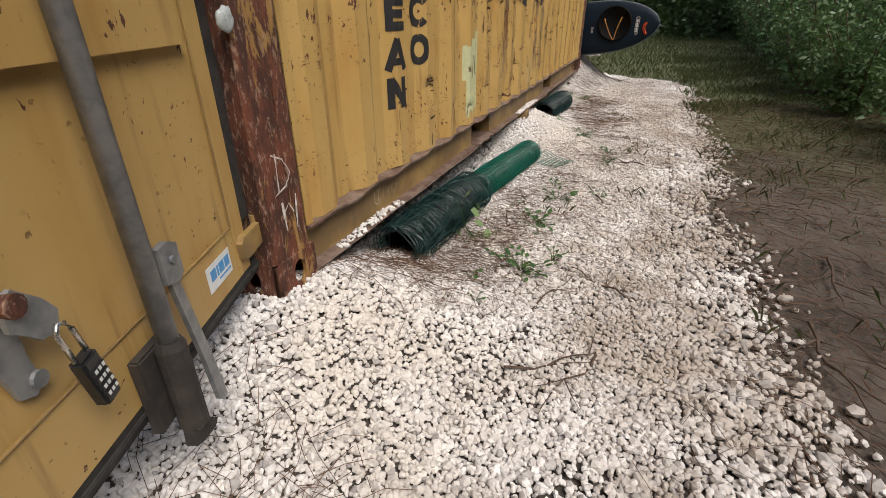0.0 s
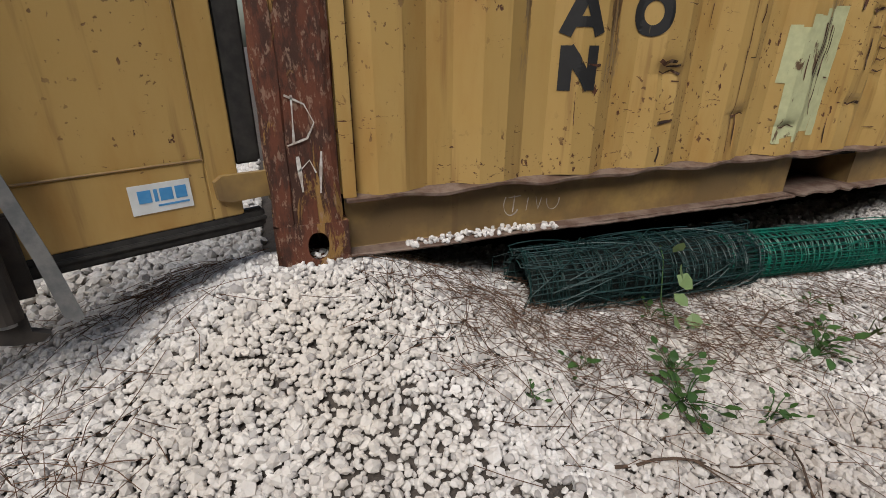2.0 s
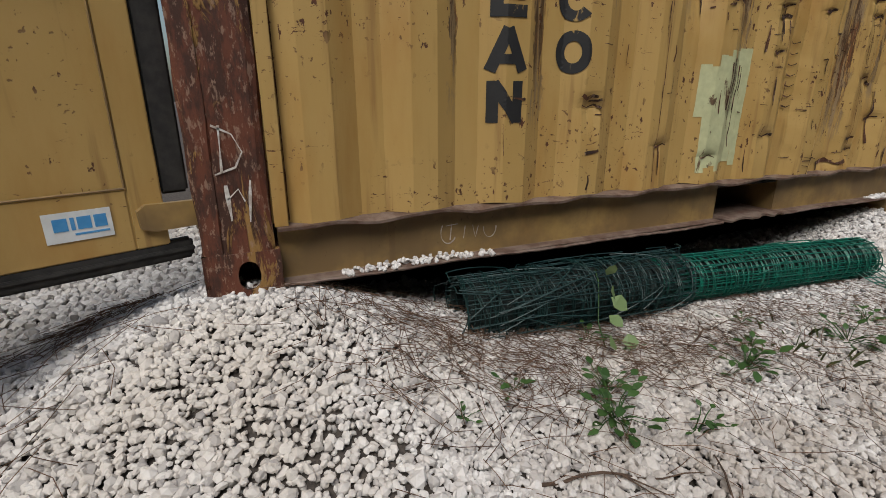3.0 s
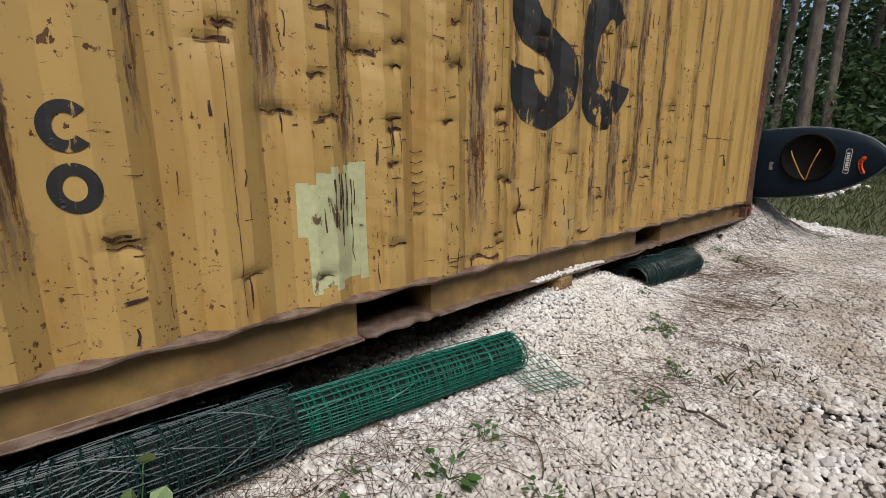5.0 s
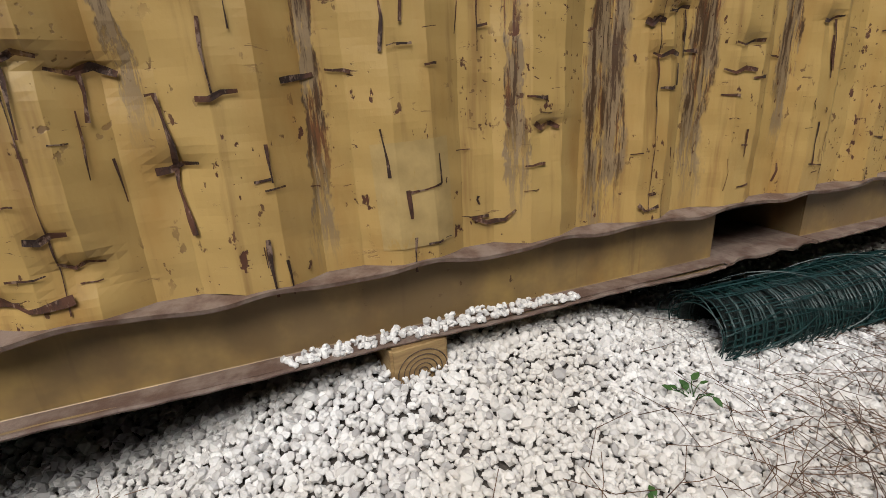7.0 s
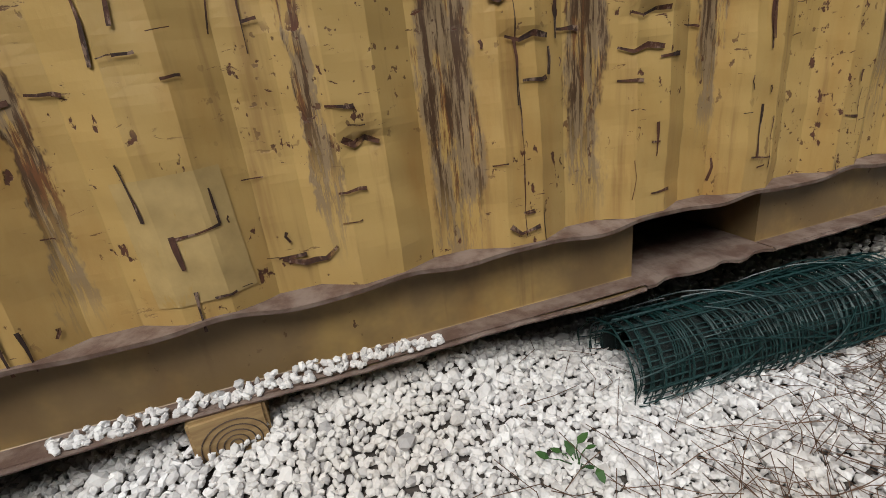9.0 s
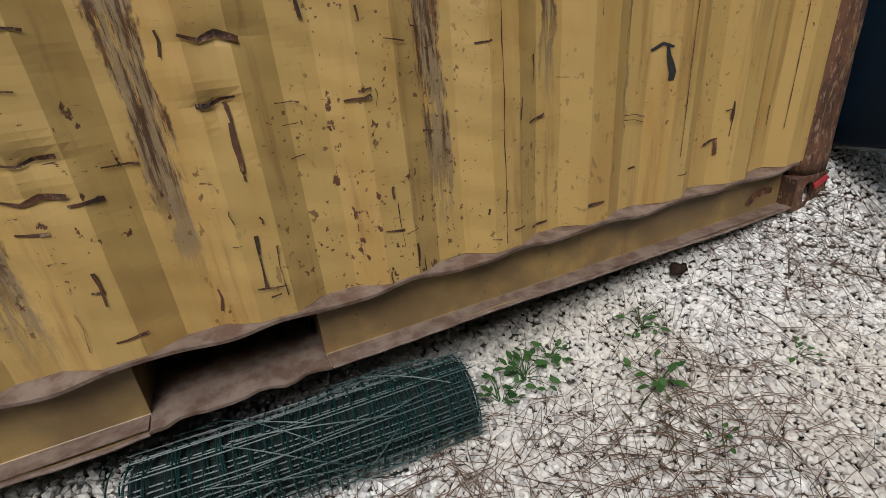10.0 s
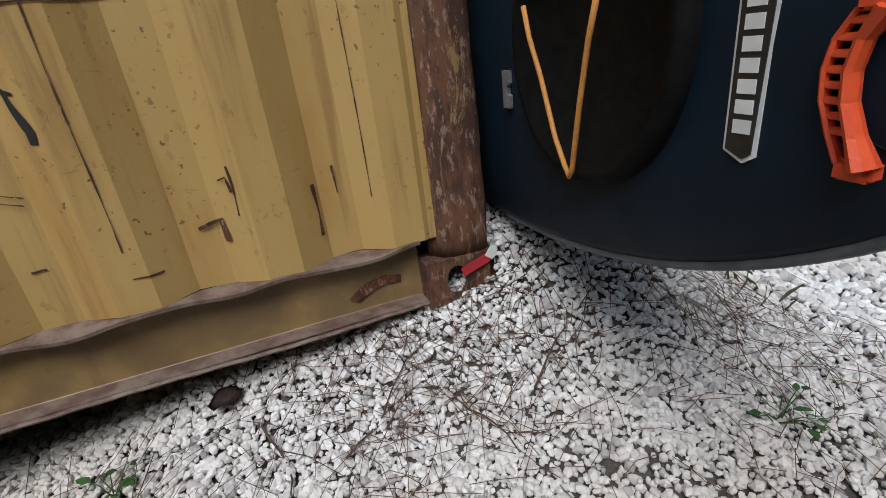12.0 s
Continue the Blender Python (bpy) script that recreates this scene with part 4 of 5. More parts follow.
def mesh_roll(name, label, a, b, radii, around, spacing, wire, mat, wobble, loose, core=True):
    """A rolled-up length of square fencing mesh: wound layers of rings and long strands."""
    a, b, d, s, t = roll_frame(a, b)
    length = np.linalg.norm(b - a)
    it = thing(name, label, "fence roll")
    for layer, r in enumerate(radii):
        paths = []
        steps = int(length / spacing)
        ph = rng.random() * 6
        for i in range(steps + 1):
            u = i * spacing + wobble * 0.4 * rng.standard_normal()
            ang = np.linspace(0, 2 * np.pi, 26)
            rr = r * (1 + wobble * np.sin(2 * ang + ph + i * 0.2) + wobble * 0.6 * np.sin(5 * ang + i))
            lean = wobble * 0.25 * np.sin(ang + ph + i * 0.37)
            paths.append(a + (u + lean)[:, None] * d + (rr * np.cos(ang))[:, None] * s + (rr * np.sin(ang) * 0.94)[:, None] * t)
        u = np.linspace(0, length, 30)
        for k in range(around):
            ang = 2 * np.pi * (k + 0.3 * layer) / around + wobble * 0.7 * np.sin(u * 7 + k)
            rr = r * (1 + wobble * np.sin(2 * ang + ph)) + 0.001
            paths.append(a + u[:, None] * d + (rr * np.cos(ang))[:, None] * s + (rr * np.sin(ang) * 0.94)[:, None] * t)
        v, f = wires(paths, wire)
        raw("mesh_layer", v, f, mat, it)
    if loose:
        paths = []
        for k in range(loose):
            u0, ln = rng.random() * length, 0.1 + 0.35 * rng.random()
            ang = rng.random() * 3.6 - 0.4
            q = np.linspace(0, 1, 9)
            uu = np.clip(u0 + ln * q * rng.choice([-1, 1]), -0.03, length + 0.02)
            aa = ang + rng.standard_normal() * 0.9 * q
            rr = max(radii) * (1.03 + 0.12 * rng.random() * np.sin(np.pi * q) + 0.05 * rng.standard_normal() * q)
            paths.append(a + uu[:, None] * d + (rr * np.cos(aa))[:, None] * s + (rr * np.sin(aa))[:, None] * t)
        v, f = wires(paths, wire * 0.9)
        tagged(raw("loose_wire", v, f, mat, it), kind="stuff")
    # solid tube whose near-black colour holds the shade between the inner windings
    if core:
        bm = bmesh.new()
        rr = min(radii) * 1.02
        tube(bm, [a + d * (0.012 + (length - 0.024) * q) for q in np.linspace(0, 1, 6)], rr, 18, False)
        part("dark_core_tube", bm, CORE_SHADE, it, "plain dark tube standing for the shaded inner windings", True)
    return it


CORE_SHADE = simple("shadowed_dense_mesh", (0.002, 0.006, 0.005), (0.005, 0.016, 0.014), 70, 0.8, 0, 0.8, 0.01)
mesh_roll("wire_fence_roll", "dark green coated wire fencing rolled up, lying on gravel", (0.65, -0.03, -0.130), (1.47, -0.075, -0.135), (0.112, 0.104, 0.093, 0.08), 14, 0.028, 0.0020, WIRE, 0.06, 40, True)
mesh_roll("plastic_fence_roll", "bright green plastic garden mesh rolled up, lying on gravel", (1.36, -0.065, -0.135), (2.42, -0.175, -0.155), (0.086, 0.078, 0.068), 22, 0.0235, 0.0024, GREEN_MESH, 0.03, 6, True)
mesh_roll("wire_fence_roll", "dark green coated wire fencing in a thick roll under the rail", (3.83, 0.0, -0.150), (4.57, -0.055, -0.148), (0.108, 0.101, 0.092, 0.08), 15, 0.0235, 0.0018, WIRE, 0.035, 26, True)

# a loose flap of the plastic mesh
paths = []
for i in range(9):
    q = np.linspace(0, 1, 10)
    paths.append(np.stack([2.30 + 0.024 * i + 0 * q, -0.20 - 0.2 * q - 0.01 * i, height(2.30 + 0.024 * i + 0 * q, -0.20 - 0.2 * q) + 0.02 + 0.05 * (1 - q) ** 2], 1))
for i in range(7):
    q = np.linspace(0, 1, 10)
    paths.append(np.stack([2.30 + 0.2 * q, -0.205 - 0.03 * i - 0.08 * q, height(2.30 + 0.2 * q, -0.20 - 0.03 * i - 0.08 * q) + 0.02 + 0.05 * (1 - i / 6) ** 2], 1))
v, f = wires(paths, 0.002)
flap = tagged(raw("mesh_offcut", v, f, GREEN_MESH), "loose flap of green plastic mesh on the gravel", "fence mesh")

# ---- timber bearer under the rail ----
block = thing("timber_block", "sawn pale timber block with end-grain rings, bearing the container rail", "wood block", at=pose(3.056, -0.004, -0.040, 0, 0, 4))
part("block_body", box(bmesh.new(), -0.062, 0.062, 0.0, 0.5, -0.05, 0.052, 0.006), WOOD, block)
for k, r in enumerate((0.010, 0.020, 0.031, 0.042, 0.054)):
    bm = bmesh.new()
    c = [(min(max(0.004 + r * math.cos(q), -0.058), 0.058), -0.0008, min(max(-0.012 + 0.9 * r * math.sin(q), -0.046), 0.048)) for q in (2 * math.pi * j / 30 for j in range(31))]
    tube(bm, c, 0.0012, 4)
    part("growth_ring", bm, TWIG, block)


# ---- the kayak leaning on edge behind the far end ----
KU, KN = Vector((-0.08, -0.997, 0)).normalized(), Vector((-0.997, 0.08, 0)).normalized()
KM = Matrix(((KU.x, 0, KN.x, 6.098), (KU.y, 0, KN.y, -0.10), (0, 1, 0, 0.52), (0, 0, 0, 1)))
kayak = thing("kayak", "dark blue plastic kayak standing on its edge behind the container", "kayak", at=KM)


def kayak_half(u):
    """Half the beam at u along the hull, from the stern to the bow."""
    if u > 0.0:
        return 0.300 * max(0.0, 1 - (u / 0.79) ** 2.4) ** 0.6 + 0.004
    return 0.300 * max(0.0, 1 - (-u / 0.44) ** 4) ** 0.5 + 0.004


def kayak_mid(u):
    return -0.015 + 0.085 * u


bm = bmesh.new()
us = [-0.44 + 1.23 * (0.5 - 0.5 * math.cos(math.pi * i / 40)) for i in range(41)]
rings = []
for u in us:
    h = kayak_half(u)
    c = kayak_mid(u)
    thick = 0.10 + 0.55 * h
    ring = []
    for vv, nn in ((1.0, -0.02), (1.0, 0.0), (0.94, 0.012), (0.6, 0.022), (0.0, 0.026), (-0.6, 0.022), (-0.94, 0.012), (-1.0, 0.0), (-1.0, -0.02), (-0.96, -0.03), (-0.8, -0.5), (-0.45, -0.9), (0.0, -1.0), (0.45, -0.9), (0.8, -0.5), (0.96, -0.03)):
        ring.append(bm.verts.new((u, c + vv * h, nn if nn > -0.04 else nn * thick)))
    rings.append(ring)
for a, b in zip(rings, rings[1:]):
    for j in range(16):
        bm.faces.new((a[j], a[(j + 1) % 16], b[(j + 1) % 16], b[j]))
bm.faces.new(rings[0])
bm.faces.new(rings[-1])
hull = part("hull", bm, HULL, kayak, "", True)
bm = bmesh.new()
rimpts = []
for u in us[14:]:
    h = kayak_half(u)
    rimpts.append((u, kayak_mid(u) - h, -0.006))
tube(bm, rimpts, 0.010, 8)
tube(bm, [(p[0], 2 * kayak_mid(p[0]) - p[1], p[2]) for p in rimpts], 0.010, 8)
part("gunwale", bm, simple("scuffed_grey_rim", (0.05, 0.065, 0.08), (0.11, 0.12, 0.13), 20, 0.5), kayak, "scuffed grey gunwale edge", True)


def disc(r0, r1, z0, z1, cx, cy, k=48, sq=1.0):
    bm = bmesh.new()
    prof = ((r0, z0), (r0, z1 * 0.7), (r0 - 0.008, z1), (r1, z1), (r1 - 0.01, z1 * 0.6), (0.001, z1 * 0.6))
    rings = [[bm.verts.new((cx + r * math.cos(2 * math.pi * j / k), cy + sq * r * math.sin(2 * math.pi * j / k), z)) for j in range(k)] for r, z in prof]
    for a, b in zip(rings, rings[1:]):
        for j in range(k):
            bm.faces.new((a[j], a[(j + 1) % k], b[(j + 1) % k], b[j]))
    return bm


hatch = part("hatch", disc(0.205, 0.185, 0.010, 0.048, 0.272, 0.05), HATCH, kayak, "round black storage hatch", True)
part("cord", tube(bmesh.new(), [(0.150, 0.105, 0.061), (0.166, 0.06, 0.061), (0.195, 0.0, 0.058), (0.240, -0.085, 0.061), (0.268, -0.125, 0.061), (0.281, -0.14, 0.061), (0.289, -0.128, 0.061), (0.305, -0.03, 0.058), (0.330, 0.05, 0.061), (0.355, 0.12, 0.061)], 0.0042, 8), CORD, kayak, "orange elastic cord", True)
bm = bmesh.new()
prism(bm, [(-0.016, -0.035), (0.012, -0.035), (0.014, -0.012), (0.004, -0.008), (0.004, 0.008), (0.014, 0.012), (0.012, 0.035), (-0.016, 0.035)], 0.008, Matrix.Translation((0.005, -0.03, 0.026)) @ Matrix.Rotation(radians(-90), 4, "X") @ Matrix.Diagonal((1, -1, 1, 1)))
part("eyelet", bm, GALV, kayak, "grey pad eye")
label_ = part("name_plate", prism(bmesh.new(), [(0.5198, -0.0655), (0.5433, -0.0761), (0.5566, -0.0686), (0.5625, 0.1174), (0.5537, 0.1267), (0.5308, 0.1267), (0.5198, 0.1174)], 0.004, Matrix(((1, 0, 0, 0), (0, 0, 1, 0), (0, 1, 0, 0.022), (0, 0, 0, 1)))), WHITE, kayak, "white-edged black name plate")
part("plate_field", prism(bmesh.new(), [(0.5234, -0.0637), (0.5433, -0.0717), (0.5529, -0.0661), (0.5589, 0.1155), (0.5515, 0.123), (0.5331, 0.123), (0.5234, 0.1155)], 0.003, Matrix(((1, 0, 0, 0), (0, 0, 1, 0), (0, 1, 0, 0.0245), (0, 0, 0, 1)))), BLACK_PLASTIC, label_)
for k in range(8):
    z = -0.047 + 0.0186 * k
    part("printed_bar", box(bmesh.new(), 0.530, 0.550, z, z + 0.013, 0.0275, 0.0285), WHITE, label_)
# orange carrying handle with finger slots
bm = bmesh.new()
curve_pts = [(0.545, 0.075), (0.525, 0.035), (0.518, -0.01), (0.522, -0.055), (0.538, -0.105), (0.556, -0.15)]
tube(bm, [(x + 0.030, y, 0.036) for x, y in curve_pts], [0.013, 0.009, 0.009, 0.009, 0.010, 0.014], 8)
tube(bm, [(x - 0.008, y, 0.03) for x, y in curve_pts], 0.0055, 8)
for y in (0.06, 0.037, 0.014, -0.009, -0.032, -0.055, -0.078, -0.101):
    x = np.interp(-y, [-q[1] for q in curve_pts], [q[0] for q in curve_pts])
    box(bm, x - 0.012, x + 0.032, y - 0.006, y + 0.006, 0.024, 0.034, 0.002)
box(bm, 0.535, 0.582, 0.07, 0.10, 0.015, 0.038, 0.006)
box(bm, 0.545, 0.592, -0.175, -0.14, 0.015, 0.038, 0.006)
for v in bm.verts:
    v.co.x, v.co.y = 0.640 + (v.co.x - 0.555) * 0.62, 0.0 + (v.co.y + 0.035) * 0.5
part("carry_handle", bm, ORANGE, kayak, "orange slotted carrying handle")
part("handle_recess", disc(0.042, 0.035, 0.006, 0.024, 0.668, -0.01), HATCH, kayak)

# ---- odds and ends by the far corner ----
tape = thing("red_strap", "short red strap end hanging from the corner casting hole", "strap", at=pose(5.975, -0.004, 0.075, 0, -18, 0))
part("strap_band", box(bmesh.new(), -0.005, 0.078, -0.006, -0.002, -0.008, 0.016, 0.001), RED_TAPE, tape)
part("strap_end", prism(bmesh.new(), [(0.062, 0.014), (0.085, 0.03), (0.098, 0.022), (0.09, 0.0), (0.074, -0.004)], 0.003, Matrix.Translation((0, -0.009, 0))), WHITE, tape, "frayed white strap end")
bm = bmesh.new()
grid_ = [[None] * 7 for _ in range(7)]
for i in range(7):
    for j in range(7):
        w = 0.4 + 0.6 * math.sin(math.pi * (i + 0.5) / 7)
        grid_[i][j] = bm.verts.new((0.012 * (i - 3), 0.009 * (j - 3) * w, 0.006 * math.sin(i * 1.1 + j * 0.7) + 0.004 * abs(j - 3)))
for i in range(6):
    for j in range(6):
        bm.faces.new((grid_[i][j], grid_[i + 1][j], grid_[i + 1][j + 1], grid_[i][j + 1]))
bmesh.ops.solidify(bm, geom=bm.faces[:], thickness=0.002)
leaf_ob = tagged(part("dead_leaf", bm, DEAD_LEAF, None, "", True), "curled dark brown dead leaf on the gravel", "leaf")
leaf_ob.matrix_world = pose(5.385, 0.025, float(height(5.385, 0.025)) + 0.024, 8, -6, 30)
board = tagged(part("board", box(bmesh.new(), -0.28, 0.28, -0.05, 0.05, -0.01, 0.012, 0.003), OLD_BOARD), "weathered board lying on the gravel behind the container", "board")
board.matrix_world = pose(6.95, 0.25, float(height(6.95, 0.25)) + 0.05, 0, 4, 25)
bm = bmesh.new()
bmesh.ops.create_icosphere(bm, subdivisions=3, radius=0.075)
for q in bm.verts:
    q.co *= 1 + 0.25 * noise.noise(q.co * 22) + 0.2 * noise.noise(q.co * 50)
    q.co.z *= 0.6
bag = tagged(part("plastic_bag", bm, WHITE, None, "", True), "crumpled white plastic bag on the gravel behind the container", "bag")
bag.matrix_world = pose(6.62, 0.30, float(height(6.62, 0.30)) + 0.03)
bm = bmesh.new()
bmesh.ops.create_icosphere(bm, subdivisions=3, radius=0.03)
for q in bm.verts:
    q.co *= 1 + 0.3 * noise.noise(q.co * 60)
    q.co.y *= 0.5
wad = tagged(part("clear_tape_wad", bm, simple("cloudy_tape", (0.42, 0.45, 0.45), (0.28, 0.31, 0.31), 60, 0.25), None, "", True), "crumpled cloudy tape stuck in the gap beside the post", "tape")
wad.matrix_world = pose(-0.012, -0.004, 0.74) @ Matrix.Diagonal((0.8, 0.6, 0.85, 1))

# ---- twigs, needles, weeds and grass ----
trng = random.Random(21)


def twig(x, y, length, heading, radius, forks=1):
    bm = bmesh.new()
    pts, a = [], heading
    k = 9
    px, py = x, y
    for i in range(k):
        pts.append((px, py, float(height(px, py)) + 0.014 + radius + 0.012 * math.sin(i * 1.4 + x * 7)))
        a += trng.uniform(-0.28, 0.28)
        px, py = px + length / k * math.cos(a), py + length / k * math.sin(a)
    tube(bm, pts, [radius * (1 - 0.75 * i / (k - 1)) for i in range(k)], 6)
    for f in range(forks):
        i = trng.randint(2, 6)
        b = a + trng.choice((-1, 1)) * trng.uniform(0.5, 1.0)
        p = pts[i]
        q = [(p[0] + s * length * 0.3 * math.cos(b), p[1] + s * length * 0.3 * math.sin(b), float(height(p[0] + s * length * 0.3 * math.cos(b), p[1] + s * length * 0.3 * math.sin(b))) + 0.02) for s in (0, 0.5, 1)]
        q[0] = p
        tube(bm, q, [radius * 0.5, radius * 0.35, radius * 0.15], 5)
    return tagged(part("twig", bm, TWIG), "thin bare dead twig lying on the ground", "twig", "fallen twigs")


for x, y, ln, hd, r in ((0.18, -0.62, 0.45, -0.75, 0.0045), (0.38, -0.86, 0.40, 2.8, 0.004), (0.75, -0.95, 0.35, 0.9, 0.005), (0.9, -1.55, 0.55, 3.0, 0.008), (1.5, -1.75, 0.5, 2.7, 0.008), (1.25, -0.35, 0.3, 0.3, 0.004), (0.55, -0.62, 0.35, -0.2, 0.004), (1.8, -0.75, 0.45, 0.8, 0.004), (3.2, -0.85, 0.35, 0.2, 0.004), (3.6, -0.65, 0.4, -0.5, 0.004), (5.6, -0.2, 0.35, 0.9, 0.003), (5.85, -0.18, 0.3, -0.7, 0.003), (6.0, -0.25, 0.33, 0.3, 0.003), (5.45, -0.06, 0.3, -1.2, 0.003), (2.6, -0.95, 0.4, 1.9, 0.005), (4.6, -0.6, 0.4, 0.3, 0.004)):
    twig(x, y, ln, hd, r, 2)


def needles(name, pts, mat, lo, hi, width, label, lift=0.016):
    """Fine fallen needles lying about the points."""
    m = len(pts)
    ang = rng.random(m) * 2 * np.pi
    ln = lo + (hi - lo) * rng.random(m)
    dx, dy = np.cos(ang) * ln / 2, np.sin(ang) * ln / 2
    x, y = pts[:, 0], pts[:, 1]
    z0, z1 = height(x - dx, y - dy) + lift + 0.012 * rng.random(m), height(x + dx, y + dy) + lift + 0.012 * rng.random(m)
    zm = np.maximum((z0 + z1) / 2, height(x, y) + lift) + 0.006 * rng.random(m)
    bend = 0.12 * ln * rng.standard_normal(m)
    paths = np.stack([np.stack([x - dx, y - dy, z0], 1), np.stack([x - np.sin(ang) * bend, y + np.cos(ang) * bend, zm], 1), np.stack([x + dx, y + dy, z1], 1)], 1)
    v, f = wires(list(paths), width, 3)
    return tagged(raw(name, v, f, mat), label, "pine needles", "", "stuff")


def clusters(spots, each, spread):
    c = np.repeat(np.array(spots, float), each, axis=0)
    return c + rng.standard_normal(c.shape) * spread


nx, ny = scatter(-1.2, 7.0, -1.35, 0.1, 0.075)
keep = (lumps(nx, ny, 1.7, 2.2) > -0.3)
needles("pine_needles", np.stack([nx, ny], 1)[keep], NEEDLE, 0.06, 0.16, 0.0008, "brown pine needles strewn over the gravel")
spots = [(0.45, -0.2), (0.72, -0.3), (1.0, -0.34), (1.4, -0.4), (3.6, -0.5), (3.9, -0.42), (4.3, -0.4), (4.8, -0.35), (5.2, -0.3), (6.5, -0.1), (6.6, -0.4), (2.7, -0.6), (-0.5, -0.35), (-0.3, 0.15), (5.95, -0.12), (0.58, -0.14), (0.85, -0.22), (1.2, -0.27), (1.7, -0.32), (2.1, -0.38), (3.3, -0.62), (4.0, -0.6), (4.5, -0.3), (5.0, -0.5), (5.7, -0.05)]
needles("pine_needles", clusters(spots, 130, 0.14), NEEDLE, 0.06, 0.18, 0.0009, "tangled brown pine needles on the gravel", 0.02)
lx, ly = scatter(-1.6, 6.0, -3.4, -1.3, 0.045)
needles("leaf_litter", np.stack([lx, ly], 1), NEEDLE, 0.05, 0.2, 0.0013, "brown needles and stalks littering the sandy soil", 0.0)


def leaf_shape(c, d, up, ln, wd):
    """A pointed leaf of six corners, folded along its middle."""
    s = d.cross(up).normalized()
    return [c, c + d * ln * 0.3 + s * wd * 0.5 + up * wd * 0.12, c + d * ln * 0.7 + s * wd * 0.4 + up * wd * 0.08, c + d * ln, c + d * ln * 0.7 - s * wd * 0.4 + up * wd * 0.08, c + d * ln * 0.3 - s * wd * 0.5 + up * wd * 0.12]


def weed(x, y, size, leaves, wide=0.55, z=None):
    base = Vector((x, y, float(height(x, y)) if z is None else z))
    it = thing("weed", "small green broad-leaved weed growing through the gravel", "plant", "weeds in the gravel")
    stems, bm = bmesh.new(), bmesh.new()
    for k in range(leaves):
        a = trng.uniform(0, 6.28)
        out = size * trng.uniform(0.15, 1.0)
        tip = base + Vector((out * math.cos(a), out * math.sin(a), size * trng.uniform(0.15, 0.7)))
        tube(stems, [base + Vector((trng.uniform(-0.01, 0.01), trng.uniform(-0.01, 0.01), 0)), base.lerp(tip, 0.6) + Vector((0, 0, 0.1 * size)), tip], [0.0016, 0.0013, 0.0009], 4)
        d = Vector((math.cos(a + trng.uniform(-0.8, 0.8)), math.sin(a + trng.uniform(-0.8, 0.8)), trng.uniform(-0.3, 0.5))).normalized()
        up = Vector((trng.uniform(-0.3, 0.3), trng.uniform(-0.3, 0.3), 1)).normalized()
        ln = size * trng.uniform(0.28, 0.5)
        bm.faces.new([bm.verts.new(q) for q in leaf_shape(tip, d, up, ln, ln * wide)])
    tagged(part("stem", stems, LEAF, it), kind="stuff")
    tagged(part("leaves", bm, LEAF, it), kind="stuff")
    return it


for x, y, s, k in ((0.64, -0.37, 0.06, 10), (0.48, -0.43, 0.05, 8), (0.81, -0.52, 0.09, 26), (0.88, -0.42, 0.07, 16), (0.96, -0.62, 0.06, 9), (1.01, -0.20, 0.07, 8), (1.10, -0.26, 0.06, 7), (1.32, -0.48, 0.09, 22), (1.45, -0.40, 0.06, 10), (1.55, -0.30, 0.06, 8), (1.75, -0.50, 0.09, 18), (1.95, -0.45, 0.07, 12), (2.52, -0.20, 0.05, 8), (2.58, -0.70, 0.07, 16), (2.85, -0.69, 0.07, 18), (3.22, -0.45, 0.08, 22), (3.30, -0.38, 0.05, 10), (3.60, -0.185, 0.06, 8), (3.9, -0.55, 0.05, 10), (4.66, -0.06, 0.07, 16), (4.76, -0.02, 0.09, 22), (4.86, 0.0, 0.07, 14), (5.05, -0.22, 0.08, 16), (5.15, -0.05, 0.07, 14), (5.02, -0.42, 0.05, 8), (6.42, -0.50, 0.075, 13), (1.9, -0.72, 0.06, 12), (4.45, -0.6, 0.05, 10), (5.45, -0.33, 0.06, 8)):
    weed(x, y, s, k)
# a vine climbing over the wire roll
vine = thing("vine", "trailing vine with pale round leaves climbing over the wire roll", "plant")
tube_pts = [(1.03, -0.25, -0.22), (1.05, -0.19, -0.17), (1.07, -0.16, -0.11), (1.08, -0.14, -0.06), (1.09, -0.11, -0.035)]
part("stem", tube(bmesh.new(), tube_pts, 0.0022, 5), LEAF, vine, "", True)
bm = bmesh.new()
for c, d, ln in (((1.0, -0.24, -0.03), (-0.6, -0.4, 0.4), 0.05), ((1.03, -0.20, -0.06), (0.5, -0.5, -0.5), 0.06), ((1.03, -0.17, 0.0), (0.2, -0.4, 0.7), 0.045), ((1.0, -0.23, -0.1), (0.3, -0.7, -0.4), 0.05), ((0.99, -0.27, -0.16), (-0.7, -0.5, 0.1), 0.05), ((1.02, -0.27, -0.17), (0.7, -0.4, 0.0), 0.05)):
    bm.faces.new([bm.verts.new(q) for q in leaf_shape(Vector(c) + Vector((0.05, 0.0, -0.03)), Vector(d).normalized(), Vector((0.1, -0.8, 0.5)).normalized(), ln, ln * 0.9)])
part("leaves", bm, foliage("pale_vine_leaf", (0.16, 0.24, 0.09), (0.22, 0.31, 0.13)), vine)


